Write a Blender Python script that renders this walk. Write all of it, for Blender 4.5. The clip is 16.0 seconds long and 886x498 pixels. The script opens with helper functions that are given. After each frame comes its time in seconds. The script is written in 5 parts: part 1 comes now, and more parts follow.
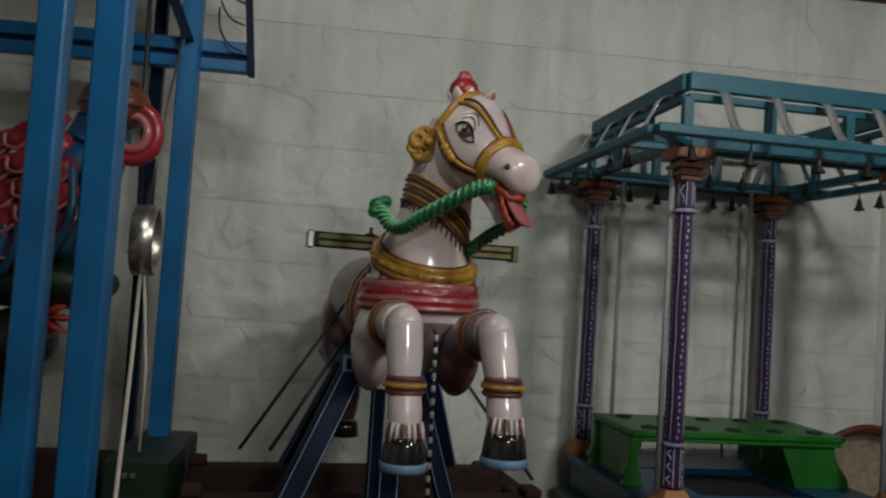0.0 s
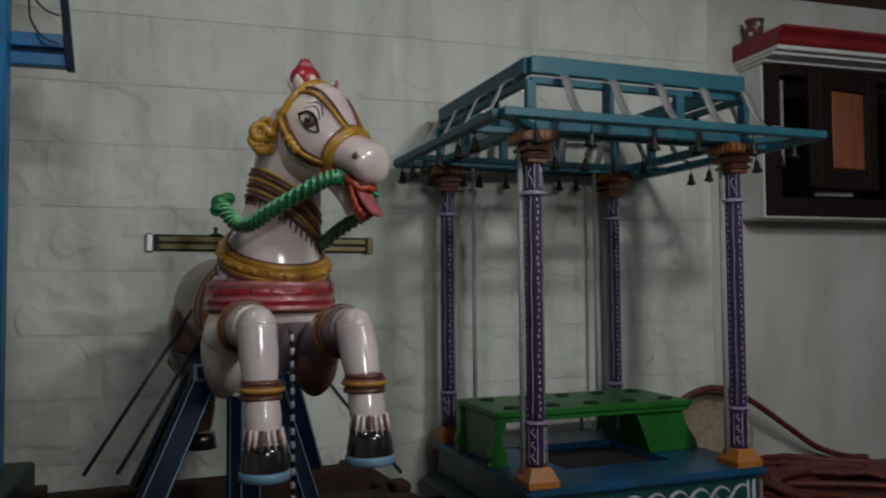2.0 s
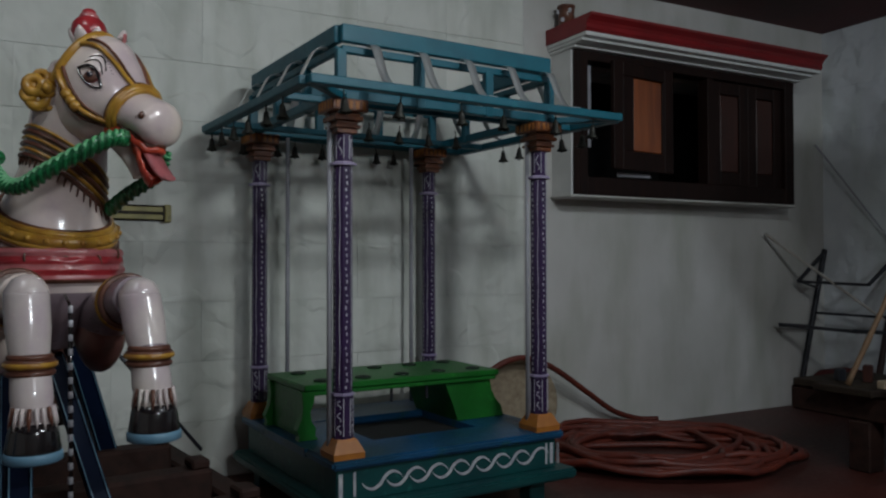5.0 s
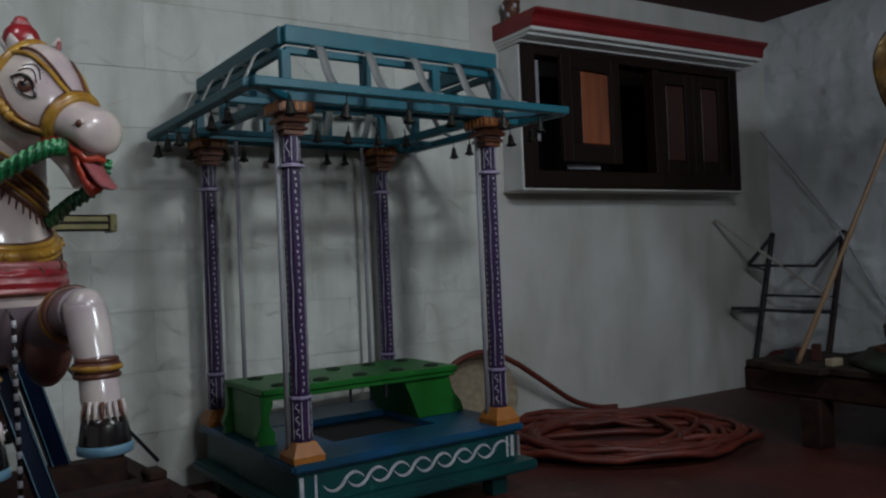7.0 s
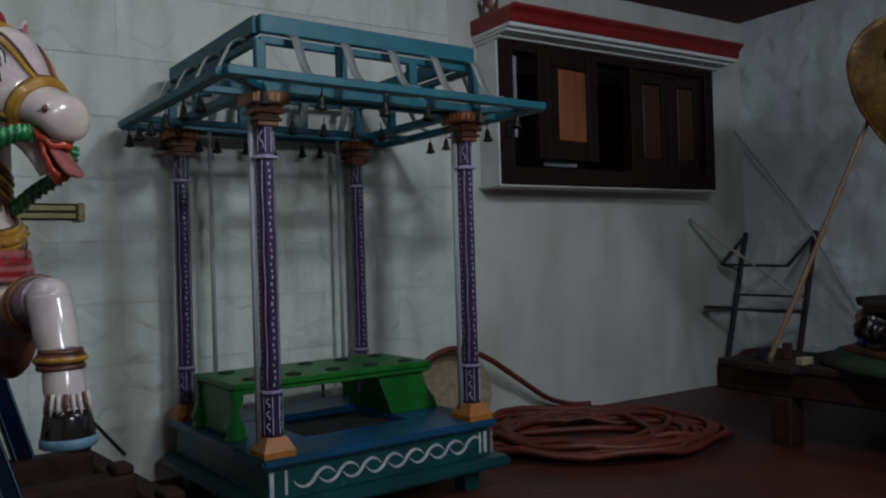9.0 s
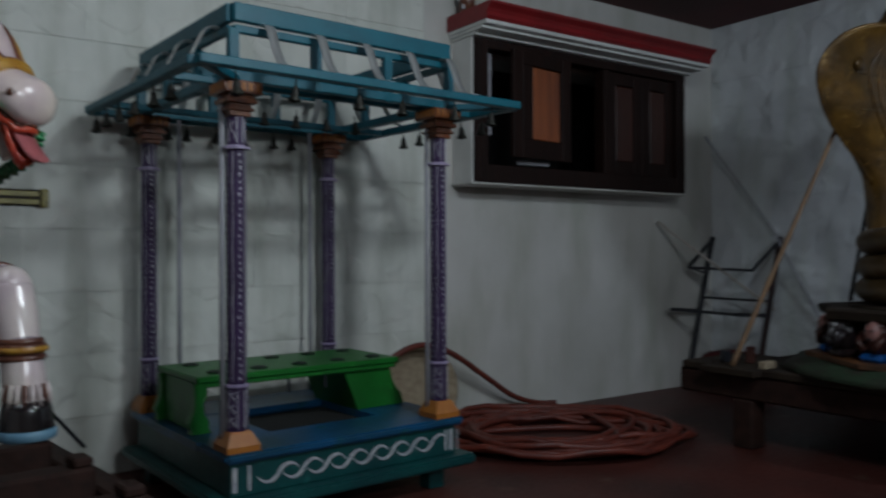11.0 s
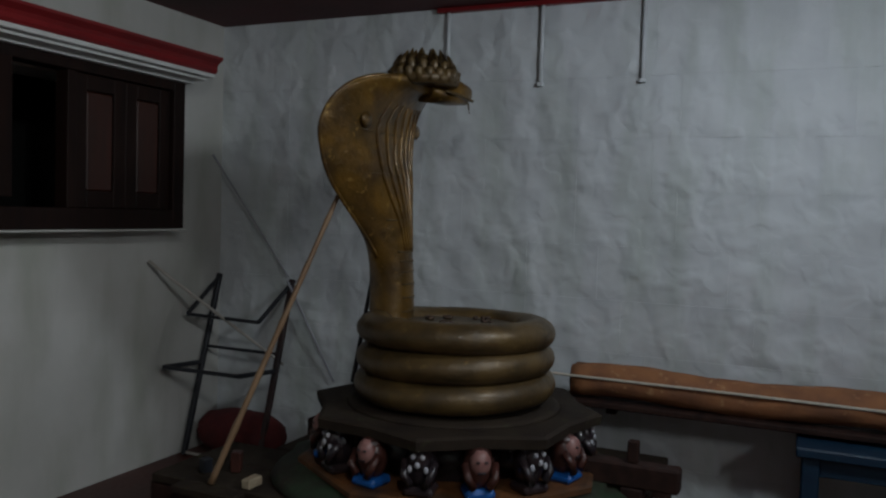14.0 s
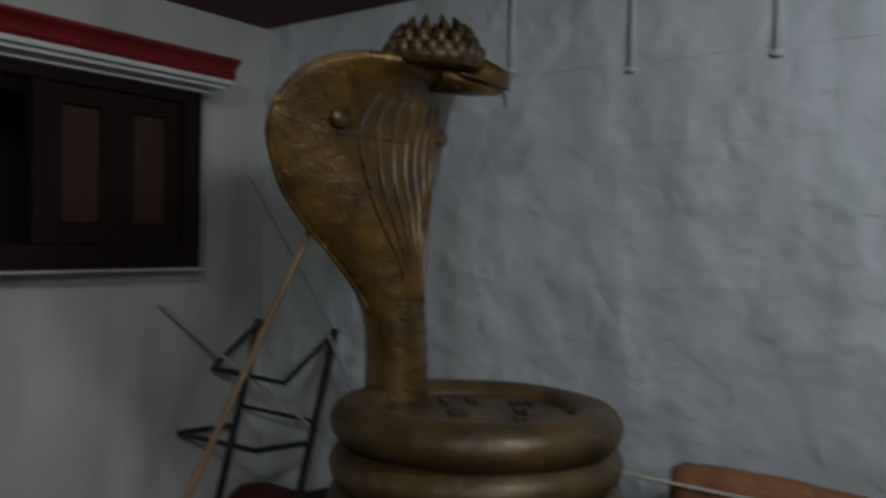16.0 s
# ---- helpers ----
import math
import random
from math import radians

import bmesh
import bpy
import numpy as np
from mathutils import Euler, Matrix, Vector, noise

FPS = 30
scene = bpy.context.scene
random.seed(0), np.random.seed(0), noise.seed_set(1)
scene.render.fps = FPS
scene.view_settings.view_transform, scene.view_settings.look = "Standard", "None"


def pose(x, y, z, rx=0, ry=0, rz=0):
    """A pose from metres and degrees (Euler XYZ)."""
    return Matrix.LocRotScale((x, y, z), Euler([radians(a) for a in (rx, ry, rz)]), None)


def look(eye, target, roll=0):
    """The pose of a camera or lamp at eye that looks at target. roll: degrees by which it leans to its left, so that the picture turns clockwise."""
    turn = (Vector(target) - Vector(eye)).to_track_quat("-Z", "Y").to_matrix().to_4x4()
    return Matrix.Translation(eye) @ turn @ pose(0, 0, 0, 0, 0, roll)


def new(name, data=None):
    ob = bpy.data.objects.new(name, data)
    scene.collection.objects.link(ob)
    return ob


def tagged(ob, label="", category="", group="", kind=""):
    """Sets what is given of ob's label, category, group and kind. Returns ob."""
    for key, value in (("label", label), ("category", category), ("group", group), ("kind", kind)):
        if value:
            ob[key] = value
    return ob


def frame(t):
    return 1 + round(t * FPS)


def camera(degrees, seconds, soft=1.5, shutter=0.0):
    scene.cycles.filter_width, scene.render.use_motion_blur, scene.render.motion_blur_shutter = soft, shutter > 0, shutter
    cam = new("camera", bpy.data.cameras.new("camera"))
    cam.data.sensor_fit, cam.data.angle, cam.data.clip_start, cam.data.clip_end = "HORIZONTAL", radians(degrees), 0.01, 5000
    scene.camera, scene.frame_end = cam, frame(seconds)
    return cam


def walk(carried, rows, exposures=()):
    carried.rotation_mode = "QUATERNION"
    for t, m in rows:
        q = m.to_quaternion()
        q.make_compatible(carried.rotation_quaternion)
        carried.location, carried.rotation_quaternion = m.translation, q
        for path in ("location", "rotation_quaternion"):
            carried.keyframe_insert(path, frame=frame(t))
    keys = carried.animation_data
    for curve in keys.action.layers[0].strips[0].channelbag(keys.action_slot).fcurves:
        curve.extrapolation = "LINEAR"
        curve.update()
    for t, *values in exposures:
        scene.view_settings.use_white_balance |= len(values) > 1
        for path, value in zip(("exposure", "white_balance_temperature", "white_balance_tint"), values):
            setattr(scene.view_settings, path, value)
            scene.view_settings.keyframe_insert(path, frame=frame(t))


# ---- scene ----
cam = camera(57.8, 16.0, soft=2.2, shutter=0.6)
PATH = [
    (0, (-6.139, -4.46, 1.183), (-5.918, -2.475, 1.283), 3.7),
    (0.5, (-6.147, -4.457, 1.185), (-5.856, -2.481, 1.303), 3.1),
    (1, (-6.132, -4.426, 1.183), (-5.72, -2.47, 1.265), 1.5),
    (1.5, (-6.119, -4.404, 1.189), (-5.61, -2.472, 1.284), 0.1),
    (2, (-6.117, -4.394, 1.181), (-5.546, -2.48, 1.274), -0.4),
    (2.5, (-6.109, -4.39, 1.176), (-5.495, -2.487, 1.232), -1.0),
    (3, (-6.104, -4.381, 1.175), (-5.45, -2.492, 1.216), -1.6),
    (3.5, (-6.101, -4.383, 1.175), (-5.424, -2.502, 1.224), -1.2),
    (4, (-6.049, -4.371, 1.183), (-5.249, -2.539, 1.229), -0.6),
    (4.5, (-6.03, -4.423, 1.17), (-5.112, -2.646, 1.218), -1.0),
    (4.7, (-6.015, -4.414, 1.157), (-5.074, -2.649, 1.193), -0.1),
    (7, (-5.977, -4.436, 1.155), (-4.943, -2.724, 1.182), -2.4),
    (7.5, (-5.97, -4.43, 1.155), (-4.926, -2.725, 1.169), -2.6),
    (8, (-5.96, -4.423, 1.15), (-4.897, -2.729, 1.166), -2.5),
    (10.5, (-5.958, -4.416, 1.139), (-4.865, -2.742, 1.153), -1.2),
    (10.7, (-5.953, -4.406, 1.134), (-4.853, -2.736, 1.159), -1.5),
    (11, (-5.96, -4.401, 1.153), (-4.812, -2.764, 1.157), -0.2),
    (11.5, (-5.915, -4.35, 1.127), (-4.492, -2.945, 1.131), 1.2),
    (11.9, (-5.785, -4.425, 1.372), (-4.285, -3.105, 1.302), -0.1),
    (12, (-5.739, -4.427, 1.409), (-4.235, -3.112, 1.312), -0.9),
    (12.5, (-5.543, -4.336, 1.591), (-3.833, -3.316, 1.401), -2.6),
    (13, (-5.353, -4.18, 1.733), (-3.483, -3.477, 1.643), -0.2),
    (13.5, (-5.076, -4.016, 1.741), (-3.238, -3.233, 1.659), 2.4),
    (14, (-4.795, -3.969, 1.764), (-2.971, -3.154, 1.673), 1.8),
    (14.5, (-4.469, -3.883, 1.753), (-2.609, -3.153, 1.665), 2.6),
    (15, (-4.106, -3.918, 1.775), (-2.327, -3.01, 1.686), 0.8),
    (15.5, (-3.714, -3.923, 1.769), (-1.95, -2.986, 1.661), 1.9),
    (16, (-3.397, -3.937, 1.807), (-1.791, -2.745, 1.774), 1.3),
]
EXPOSURES = [(0, -0.33, 6350, 8), (2.0, -0.4, 6150, 7), (3.5, -0.45, 5950, 7), (4.7, -0.50, 5800, 6), (7.0, -0.51, 5700, 6), (11.0, -0.48, 5550, 5), (12.5, -0.52, 5600, 2),
             (13.0, -0.47, 5720, 2), (13.5, -0.43, 5800, 4), (14.5, -0.46, 5950, 6), (16.0, -0.48, 5950, 6)]
walk(cam, [(t, look(eye, target, roll)) for t, eye, target, roll in PATH], EXPOSURES)

# ==== world, lamps ====
world = bpy.data.worlds.new("world")
scene.world = world
world.use_nodes = True
world.node_tree.nodes["Background"].inputs[0].default_value = (0.5, 0.6, 0.75, 1)
world.node_tree.nodes["Background"].inputs[1].default_value = 0.02

LAMP = Vector((-4.05, -3.85, 2.95))


def tube_lamp(name, place, target, power, length, colour):
    data = bpy.data.lights.new(name, "AREA")
    data.shape, data.size, data.size_y = "RECTANGLE", length, 0.18
    data.energy, data.color = power, colour
    ob = new(name, data)
    ob.matrix_world = look(place, target)
    return ob


tube_lamp("unseen_lamp_glow", LAMP, LAMP + Vector((-0.85, 2.4, -1.3)), 49, 0.40, (1.0, 0.98, 0.93))
FILL_EAST = Vector((-2.0, -4.5, 2.93))
tube_lamp("unseen_lamp_glow", FILL_EAST, FILL_EAST + Vector((1.4, 1.5, -1.4)), 28, 0.6, (0.95, 0.975, 1.0))
FILL_SOUTH = Vector((-4.6, -6.9, 2.93))
tube_lamp("unseen_lamp_glow", FILL_SOUTH, FILL_SOUTH + Vector((-1.5, 3.0, -1.1)), 78, 0.9, (1.0, 0.98, 0.94))
LAMP3 = Vector((-6.5, -2.7, 2.93))
tube_lamp("unseen_lamp_glow", LAMP3, LAMP3 + Vector((0.0, 2.7, -0.6)), 18, 0.5, (1.0, 0.98, 0.93))


# ==== materials ====
def material(name, c1, c2=None, rough=0.6, metal=0.0, scale=6.0, fine=60.0, bump=0.15, wear=None, coat=0.0,
             stretch=(1, 1, 1), random=0.0, stain=None, run=(2.6, 2.6, 0.55)):
    """A painted, wooden or metal surface: two colours mixed by a broad noise, fine grain, relief and optional wear and stains."""
    m = bpy.data.materials.new(name)
    m.use_nodes = True
    nt = m.node_tree
    n, l = nt.nodes, nt.links
    b = n["Principled BSDF"]
    co = n.new("ShaderNodeTexCoord")
    mp = n.new("ShaderNodeMapping")
    mp.inputs["Scale"].default_value = stretch
    l.new(co.outputs["Object"], mp.inputs["Vector"])
    n1, n2 = n.new("ShaderNodeTexNoise"), n.new("ShaderNodeTexNoise")
    n1.inputs["Scale"].default_value, n1.inputs["Detail"].default_value = scale, 5
    n2.inputs["Scale"].default_value, n2.inputs["Detail"].default_value = fine, 3
    l.new(mp.outputs[0], n1.inputs["Vector"])
    l.new(mp.outputs[0], n2.inputs["Vector"])
    mix = n.new("ShaderNodeMix")
    mix.data_type = "RGBA"
    mix.inputs[6].default_value = (*c1, 1)
    mix.inputs[7].default_value = (*(c2 or [v * 0.72 for v in c1]), 1)
    ramp = n.new("ShaderNodeMapRange")
    ramp.inputs[1].default_value, ramp.inputs[2].default_value = 0.35, 0.68
    l.new(n1.outputs["Fac"], ramp.inputs[0])
    l.new(ramp.outputs[0], mix.inputs[0])
    out = mix.outputs[2]
    if wear:
        w = n.new("ShaderNodeMix")
        w.data_type = "RGBA"
        r2 = n.new("ShaderNodeMapRange")
        r2.inputs[1].default_value, r2.inputs[2].default_value = 0.62, 0.72
        n3 = n.new("ShaderNodeTexNoise")
        n3.inputs["Scale"].default_value, n3.inputs["Detail"].default_value = scale * 3.1, 8
        l.new(mp.outputs[0], n3.inputs["Vector"])
        l.new(n3.outputs["Fac"], r2.inputs[0])
        l.new(r2.outputs[0], w.inputs[0])
        l.new(out, w.inputs[6])
        w.inputs[7].default_value = (*wear, 1)
        out = w.outputs[2]
    if stain:
        s = n.new("ShaderNodeMix")
        s.data_type = "RGBA"
        mp2 = n.new("ShaderNodeMapping")
        mp2.inputs["Scale"].default_value = run
        geo = n.new("ShaderNodeNewGeometry")
        l.new(geo.outputs["Position"], mp2.inputs["Vector"])
        n4 = n.new("ShaderNodeTexNoise")
        n4.inputs["Scale"].default_value, n4.inputs["Detail"].default_value = 1.7, 6
        l.new(mp2.outputs[0], n4.inputs["Vector"])
        r4 = n.new("ShaderNodeMapRange")
        r4.inputs[1].default_value, r4.inputs[2].default_value, r4.inputs[4].default_value = 0.46, 0.74, 0.85
        l.new(n4.outputs["Fac"], r4.inputs[0])
        l.new(r4.outputs[0], s.inputs[0])
        l.new(out, s.inputs[6])
        s.inputs[7].default_value = (*stain, 1)
        out = s.outputs[2]
    if random:
        info = n.new("ShaderNodeObjectInfo")
        hs = n.new("ShaderNodeHueSaturation")
        r3 = n.new("ShaderNodeMapRange")
        r3.inputs[3].default_value, r3.inputs[4].default_value = 1 - random, 1 + random
        l.new(info.outputs["Random"], r3.inputs[0])
        l.new(r3.outputs[0], hs.inputs["Value"])
        l.new(out, hs.inputs["Color"])
        out = hs.outputs[0]
    l.new(out, b.inputs["Base Color"])
    b.inputs["Metallic"].default_value = metal
    rr = n.new("ShaderNodeMapRange")
    rr.inputs[3].default_value, rr.inputs[4].default_value = max(rough - 0.1, 0.03), min(rough + 0.12, 1)
    l.new(n2.outputs["Fac"], rr.inputs[0])
    l.new(rr.outputs[0], b.inputs["Roughness"])
    b.inputs["Coat Weight"].default_value = coat
    b.inputs["Coat Roughness"].default_value = 0.12
    bp = n.new("ShaderNodeBump")
    bp.inputs["Strength"].default_value, bp.inputs["Distance"].default_value = bump, 0.01
    ad = n.new("ShaderNodeMath")
    ad.operation = "ADD"
    l.new(n1.outputs["Fac"], ad.inputs[0])
    ml = n.new("ShaderNodeMath")
    ml.operation = "MULTIPLY"
    ml.inputs[1].default_value = 0.35
    l.new(n2.outputs["Fac"], ml.inputs[0])
    l.new(ml.outputs[0], ad.inputs[1])
    l.new(ad.outputs[0], bp.inputs["Height"])
    l.new(bp.outputs[0], b.inputs["Normal"])
    return m


def lumpy(m, scale, strength, distance, flake=0.0, detail=3, edge=(0.46, 0.63), whole=False):
    """Adds chipped, hammered relief of stone below the paint."""
    nt = m.node_tree
    n, l = nt.nodes, nt.links
    co = [x for x in n if x.type == "TEX_COORD"][0]
    old = [x for x in n if x.type == "BUMP"][0]
    info = n.new("ShaderNodeObjectInfo")
    sh = n.new("ShaderNodeVectorMath")
    sh.operation = "MULTIPLY_ADD"
    cmb = n.new("ShaderNodeCombineXYZ")
    for k in range(3):
        l.new(info.outputs["Random"], cmb.inputs[k])
    sh.inputs[1].default_value = (37, 53, 71)
    l.new(cmb.outputs[0], sh.inputs[0])
    l.new(co.outputs["Object"], sh.inputs[2])
    if whole:
        sh = n.new("ShaderNodeNewGeometry")
    a, b = n.new("ShaderNodeTexNoise"), n.new("ShaderNodeTexVoronoi")
    a.inputs["Scale"].default_value, a.inputs["Detail"].default_value = scale, detail
    b.feature, b.inputs["Scale"].default_value = "SMOOTH_F1", scale * 0.7
    a.inputs["Distortion"].default_value = 0.3
    l.new(sh.outputs[0], a.inputs["Vector"])
    l.new(sh.outputs[0], b.inputs["Vector"])
    mul = n.new("ShaderNodeMath")
    mul.operation = "MULTIPLY"
    l.new(a.outputs["Fac"], mul.inputs[0])
    l.new(b.outputs["Distance"], mul.inputs[1])
    # flaked patches with a clear edge
    c = n.new("ShaderNodeTexNoise")
    c.inputs["Scale"].default_value, c.inputs["Detail"].default_value, c.inputs["Distortion"].default_value = scale * 1.1, detail - 0.5, 0.25
    l.new(sh.outputs[0], c.inputs["Vector"])
    chip = n.new("ShaderNodeMapRange")
    chip.inputs[1].default_value, chip.inputs[2].default_value, chip.inputs[4].default_value = edge[0], edge[1], flake
    l.new(c.outputs["Fac"], chip.inputs[0])
    tot = n.new("ShaderNodeMath")
    tot.operation = "ADD"
    l.new(mul.outputs[0], tot.inputs[0])
    l.new(chip.outputs[0], tot.inputs[1])
    mul = tot
    bp = n.new("ShaderNodeBump")
    bp.inputs["Strength"].default_value, bp.inputs["Distance"].default_value = strength, distance
    l.new(mul.outputs[0], bp.inputs["Height"])
    l.new(bp.outputs[0], old.inputs["Normal"])
    return m


WALL_A = lumpy(material("painted_stone", (0.66, 0.67, 0.62), (0.55, 0.57, 0.52), 0.72, scale=2.6, fine=45, bump=0.12,
                        stain=(0.40, 0.42, 0.36), random=0.05), 3.4, 1.0, 0.10, 0.07, 2.2, (0.50, 0.56))
WALL_B = lumpy(material("rough_painted_stone", (0.66, 0.68, 0.69), (0.58, 0.60, 0.62), 0.7, scale=2.0, fine=30, bump=0.06,
                        stain=(0.49, 0.53, 0.49), random=0.015), 6.0, 1.0, 0.068, 0.035, 1.5, (0.47, 0.58), True)
JOINT = material("joint_mortar", (0.58, 0.59, 0.55), (0.45, 0.46, 0.43), 0.9)
PLASTER = lumpy(material("old_plaster", (0.585, 0.575, 0.545), (0.475, 0.47, 0.435), 0.8, scale=1.6, fine=35, bump=0.15,
                         stain=(0.39, 0.395, 0.335), run=(2.0, 2.0, 0.6)), 3.0, 0.35, 0.04)
PLAIN = material("limewash", (0.76, 0.76, 0.72), (0.66, 0.66, 0.62), 0.85, scale=1.2)
CEILING = material("maroon_ceiling_paint", (0.10, 0.012, 0.014), (0.05, 0.012, 0.012), 0.7, scale=1.0)
FLOOR = material("red_oxide_floor", (0.078, 0.020, 0.014), (0.040, 0.014, 0.011), 0.5, scale=1.8, fine=30, bump=0.1,
                 wear=(0.11, 0.06, 0.045))
RED = material("red_gloss_paint", (0.22, 0.010, 0.012), (0.155, 0.008, 0.010), 0.45, scale=3)
WHITE = material("white_enamel", (0.66, 0.66, 0.64), (0.55, 0.55, 0.53), 0.5, scale=4)
DARKWOOD = material("dark_teak", (0.015, 0.0055, 0.0035), (0.008, 0.0035, 0.0025), 0.6, scale=3, fine=50, stretch=(6, 6, 0.6))
DARKWOOD.node_tree.nodes["Principled BSDF"].inputs["Specular IOR Level"].default_value = 0.2
PANEL_LIT = material("lit_varnished_teak_panel", (0.29, 0.082, 0.020), (0.16, 0.040, 0.011), 0.35, scale=3, fine=40, stretch=(5, 5, 0.5), coat=0.4)
PANEL_DIM = material("dim_teak_panel", (0.048, 0.011, 0.005), (0.026, 0.007, 0.003), 0.45, scale=3, fine=40, stretch=(5, 5, 0.5))
VOID = material("painted_darkness", (0.009, 0.009, 0.008), None, 0.9)
TEAL = material("teal_enamel", (0.003, 0.095, 0.135), (0.003, 0.068, 0.100), 0.5, scale=5, fine=40, bump=0.12, wear=(0.007, 0.115, 0.15))
TEAL_DARK = material("dark_teal_enamel", (0.006, 0.062, 0.060), (0.005, 0.042, 0.045), 0.4, scale=5, wear=(0.02, 0.11, 0.10))
BLUE_TOP = material("worn_blue_enamel", (0.010, 0.075, 0.19), (0.008, 0.045, 0.075), 0.4, scale=3.5, wear=(0.012, 0.07, 0.085))
PURPLE = material("purple_enamel", (0.036, 0.015, 0.068), (0.022, 0.010, 0.040), 0.35, scale=8, bump=0.08)
LILAC = material("lilac_enamel", (0.38, 0.33, 0.47), (0.28, 0.24, 0.37), 0.4, scale=8)
LINE_WHITE = material("hand_painted_white", (0.52, 0.52, 0.54), (0.33, 0.33, 0.38), 0.5, scale=30)
OCHRE = material("ochre_enamel", (0.42, 0.165, 0.022), (0.28, 0.095, 0.013), 0.45, scale=9, bump=0.1)
CAPITAL = material("orange_brown_enamel", (0.17, 0.052, 0.014), (0.07, 0.022, 0.010), 0.4, scale=24, wear=(0.34, 0.16, 0.035))
GREEN = material("bright_green_enamel", (0.014, 0.145, 0.013), (0.011, 0.10, 0.010), 0.42, scale=5, wear=(0.025, 0.19, 0.02))
GREEN_DARK = material("dark_green_enamel", (0.006, 0.022, 0.009), (0.006, 0.014, 0.007), 0.5, scale=8)
SILVER = material("aluminium_strip", (0.62, 0.64, 0.63), (0.48, 0.5, 0.5), 0.35, metal=0.7, scale=8, bump=0.05)
BRONZE = material("tarnished_bronze", (0.03, 0.03, 0.022), (0.016, 0.016, 0.014), 0.45, metal=0.6, scale=20)
HOSE = material("red_rubber_hose", (0.14, 0.024, 0.011), (0.075, 0.014, 0.009), 0.5, scale=9, wear=(0.08, 0.035, 0.03))
TAN = material("woven_palm", (0.33, 0.27, 0.18), (0.22, 0.17, 0.11), 0.8, scale=20, fine=90, bump=0.4)
BLUE = material("blue_gloss_paint", (0.003, 0.125, 0.31), (0.003, 0.088, 0.23), 0.42, scale=5, fine=70, bump=0.12, wear=(0.008, 0.11, 0.28))
BENCH_BLUE = material("faded_dark_blue_paint", (0.008, 0.034, 0.066), (0.006, 0.022, 0.05), 0.5, scale=5, wear=(0.03, 0.08, 0.12))
NAVY = material("navy_enamel", (0.004, 0.011, 0.034), (0.003, 0.007, 0.022), 0.5, scale=6)
NAVY.node_tree.nodes["Principled BSDF"].inputs["Specular IOR Level"].default_value = 0.12
PALE_BLUE = material("pale_blue_enamel", (0.15, 0.28, 0.38), (0.11, 0.22, 0.32), 0.4, scale=10)
BROWNWOOD = material("brown_stained_wood", (0.040, 0.019, 0.014), (0.019, 0.010, 0.008), 0.7, scale=4, fine=40, stretch=(1, 4, 4))
BROWNWOOD.node_tree.nodes["Principled BSDF"].inputs["Specular IOR Level"].default_value = 0.2
RUST = material("rusted_iron", (0.035, 0.014, 0.012), (0.016, 0.010, 0.012), 0.6, scale=9, bump=0.3)
BLACK = material("black_iron_paint", (0.012, 0.013, 0.018), (0.02, 0.02, 0.026), 0.45, scale=10)
MAROON = material("maroon_cloth", (0.10, 0.012, 0.012), (0.06, 0.008, 0.01), 0.85, scale=8, bump=0.3)
BAMBOO = material("dry_bamboo", (0.24, 0.15, 0.08), (0.16, 0.095, 0.05), 0.5, scale=6, stretch=(1, 1, 0.3))
STICK = material("peeled_stick", (0.42, 0.39, 0.35), (0.33, 0.30, 0.26), 0.6, scale=8)
ROLL = material("rolled_coir_mat", (0.33, 0.14, 0.055), (0.20, 0.085, 0.04), 0.8, scale=7, fine=60, bump=0.35, wear=(0.42, 0.22, 0.10))
CORD = material("cotton_cord", (0.60, 0.55, 0.45), (0.48, 0.44, 0.36), 0.8, scale=40)
PVC = material("painted_conduit", (0.66, 0.68, 0.69), (0.58, 0.60, 0.62), 0.5, scale=6)
HORSE_SKIN = material("cream_lilac_gloss_paint", (0.76, 0.66, 0.57), (0.53, 0.43, 0.44), 0.22, scale=5.5, fine=60, bump=0.06, coat=0.5)
HORSE_LEG = material("cream_gloss_paint", (0.68, 0.62, 0.56), (0.52, 0.43, 0.45), 0.22, scale=7, bump=0.06, coat=0.5)
SADDLE = material("maroon_brown_gloss_paint", (0.22, 0.095, 0.075), (0.09, 0.038, 0.032), 0.32, scale=6, bump=0.08, coat=0.3)
HORSE_SHADE = material("lilac_grey_shade_paint", (0.25, 0.20, 0.23), (0.17, 0.12, 0.13), 0.3, scale=6, bump=0.06, coat=0.4)
GOLD = material("gold_ochre_gloss_paint", (0.44, 0.25, 0.03), (0.30, 0.14, 0.018), 0.3, scale=22, bump=0.3, coat=0.3)
CRIMSON = material("crimson_gloss_paint", (0.32, 0.022, 0.028), (0.21, 0.016, 0.022), 0.3, scale=10, coat=0.3)
ROSE = material("rose_gloss_paint", (0.40, 0.13, 0.13), (0.30, 0.08, 0.09), 0.3, scale=14, coat=0.3)
TONGUE = material("orange_red_gloss_paint", (0.46, 0.062, 0.022), (0.42, 0.04, 0.025), 0.3, scale=12, coat=0.3)
DRIED = material("dried_petals", (0.075, 0.042, 0.024), (0.04, 0.025, 0.016), 0.8, scale=30)
HIDE = material("brown_gloss_paint", (0.13, 0.05, 0.028), (0.075, 0.03, 0.02), 0.35, scale=12)
OLIVE = material("olive_yellow_enamel", (0.19, 0.165, 0.045), (0.11, 0.10, 0.03), 0.4, scale=9, wear=(0.06, 0.06, 0.02))
GLOSSBLACK = material("black_gloss_paint", (0.010, 0.009, 0.010), (0.02, 0.014, 0.014), 0.15, scale=10, coat=0.5)
ROPE_GREEN = material("green_gloss_rope", (0.02, 0.17, 0.055), (0.012, 0.09, 0.03), 0.3, scale=14, coat=0.3)
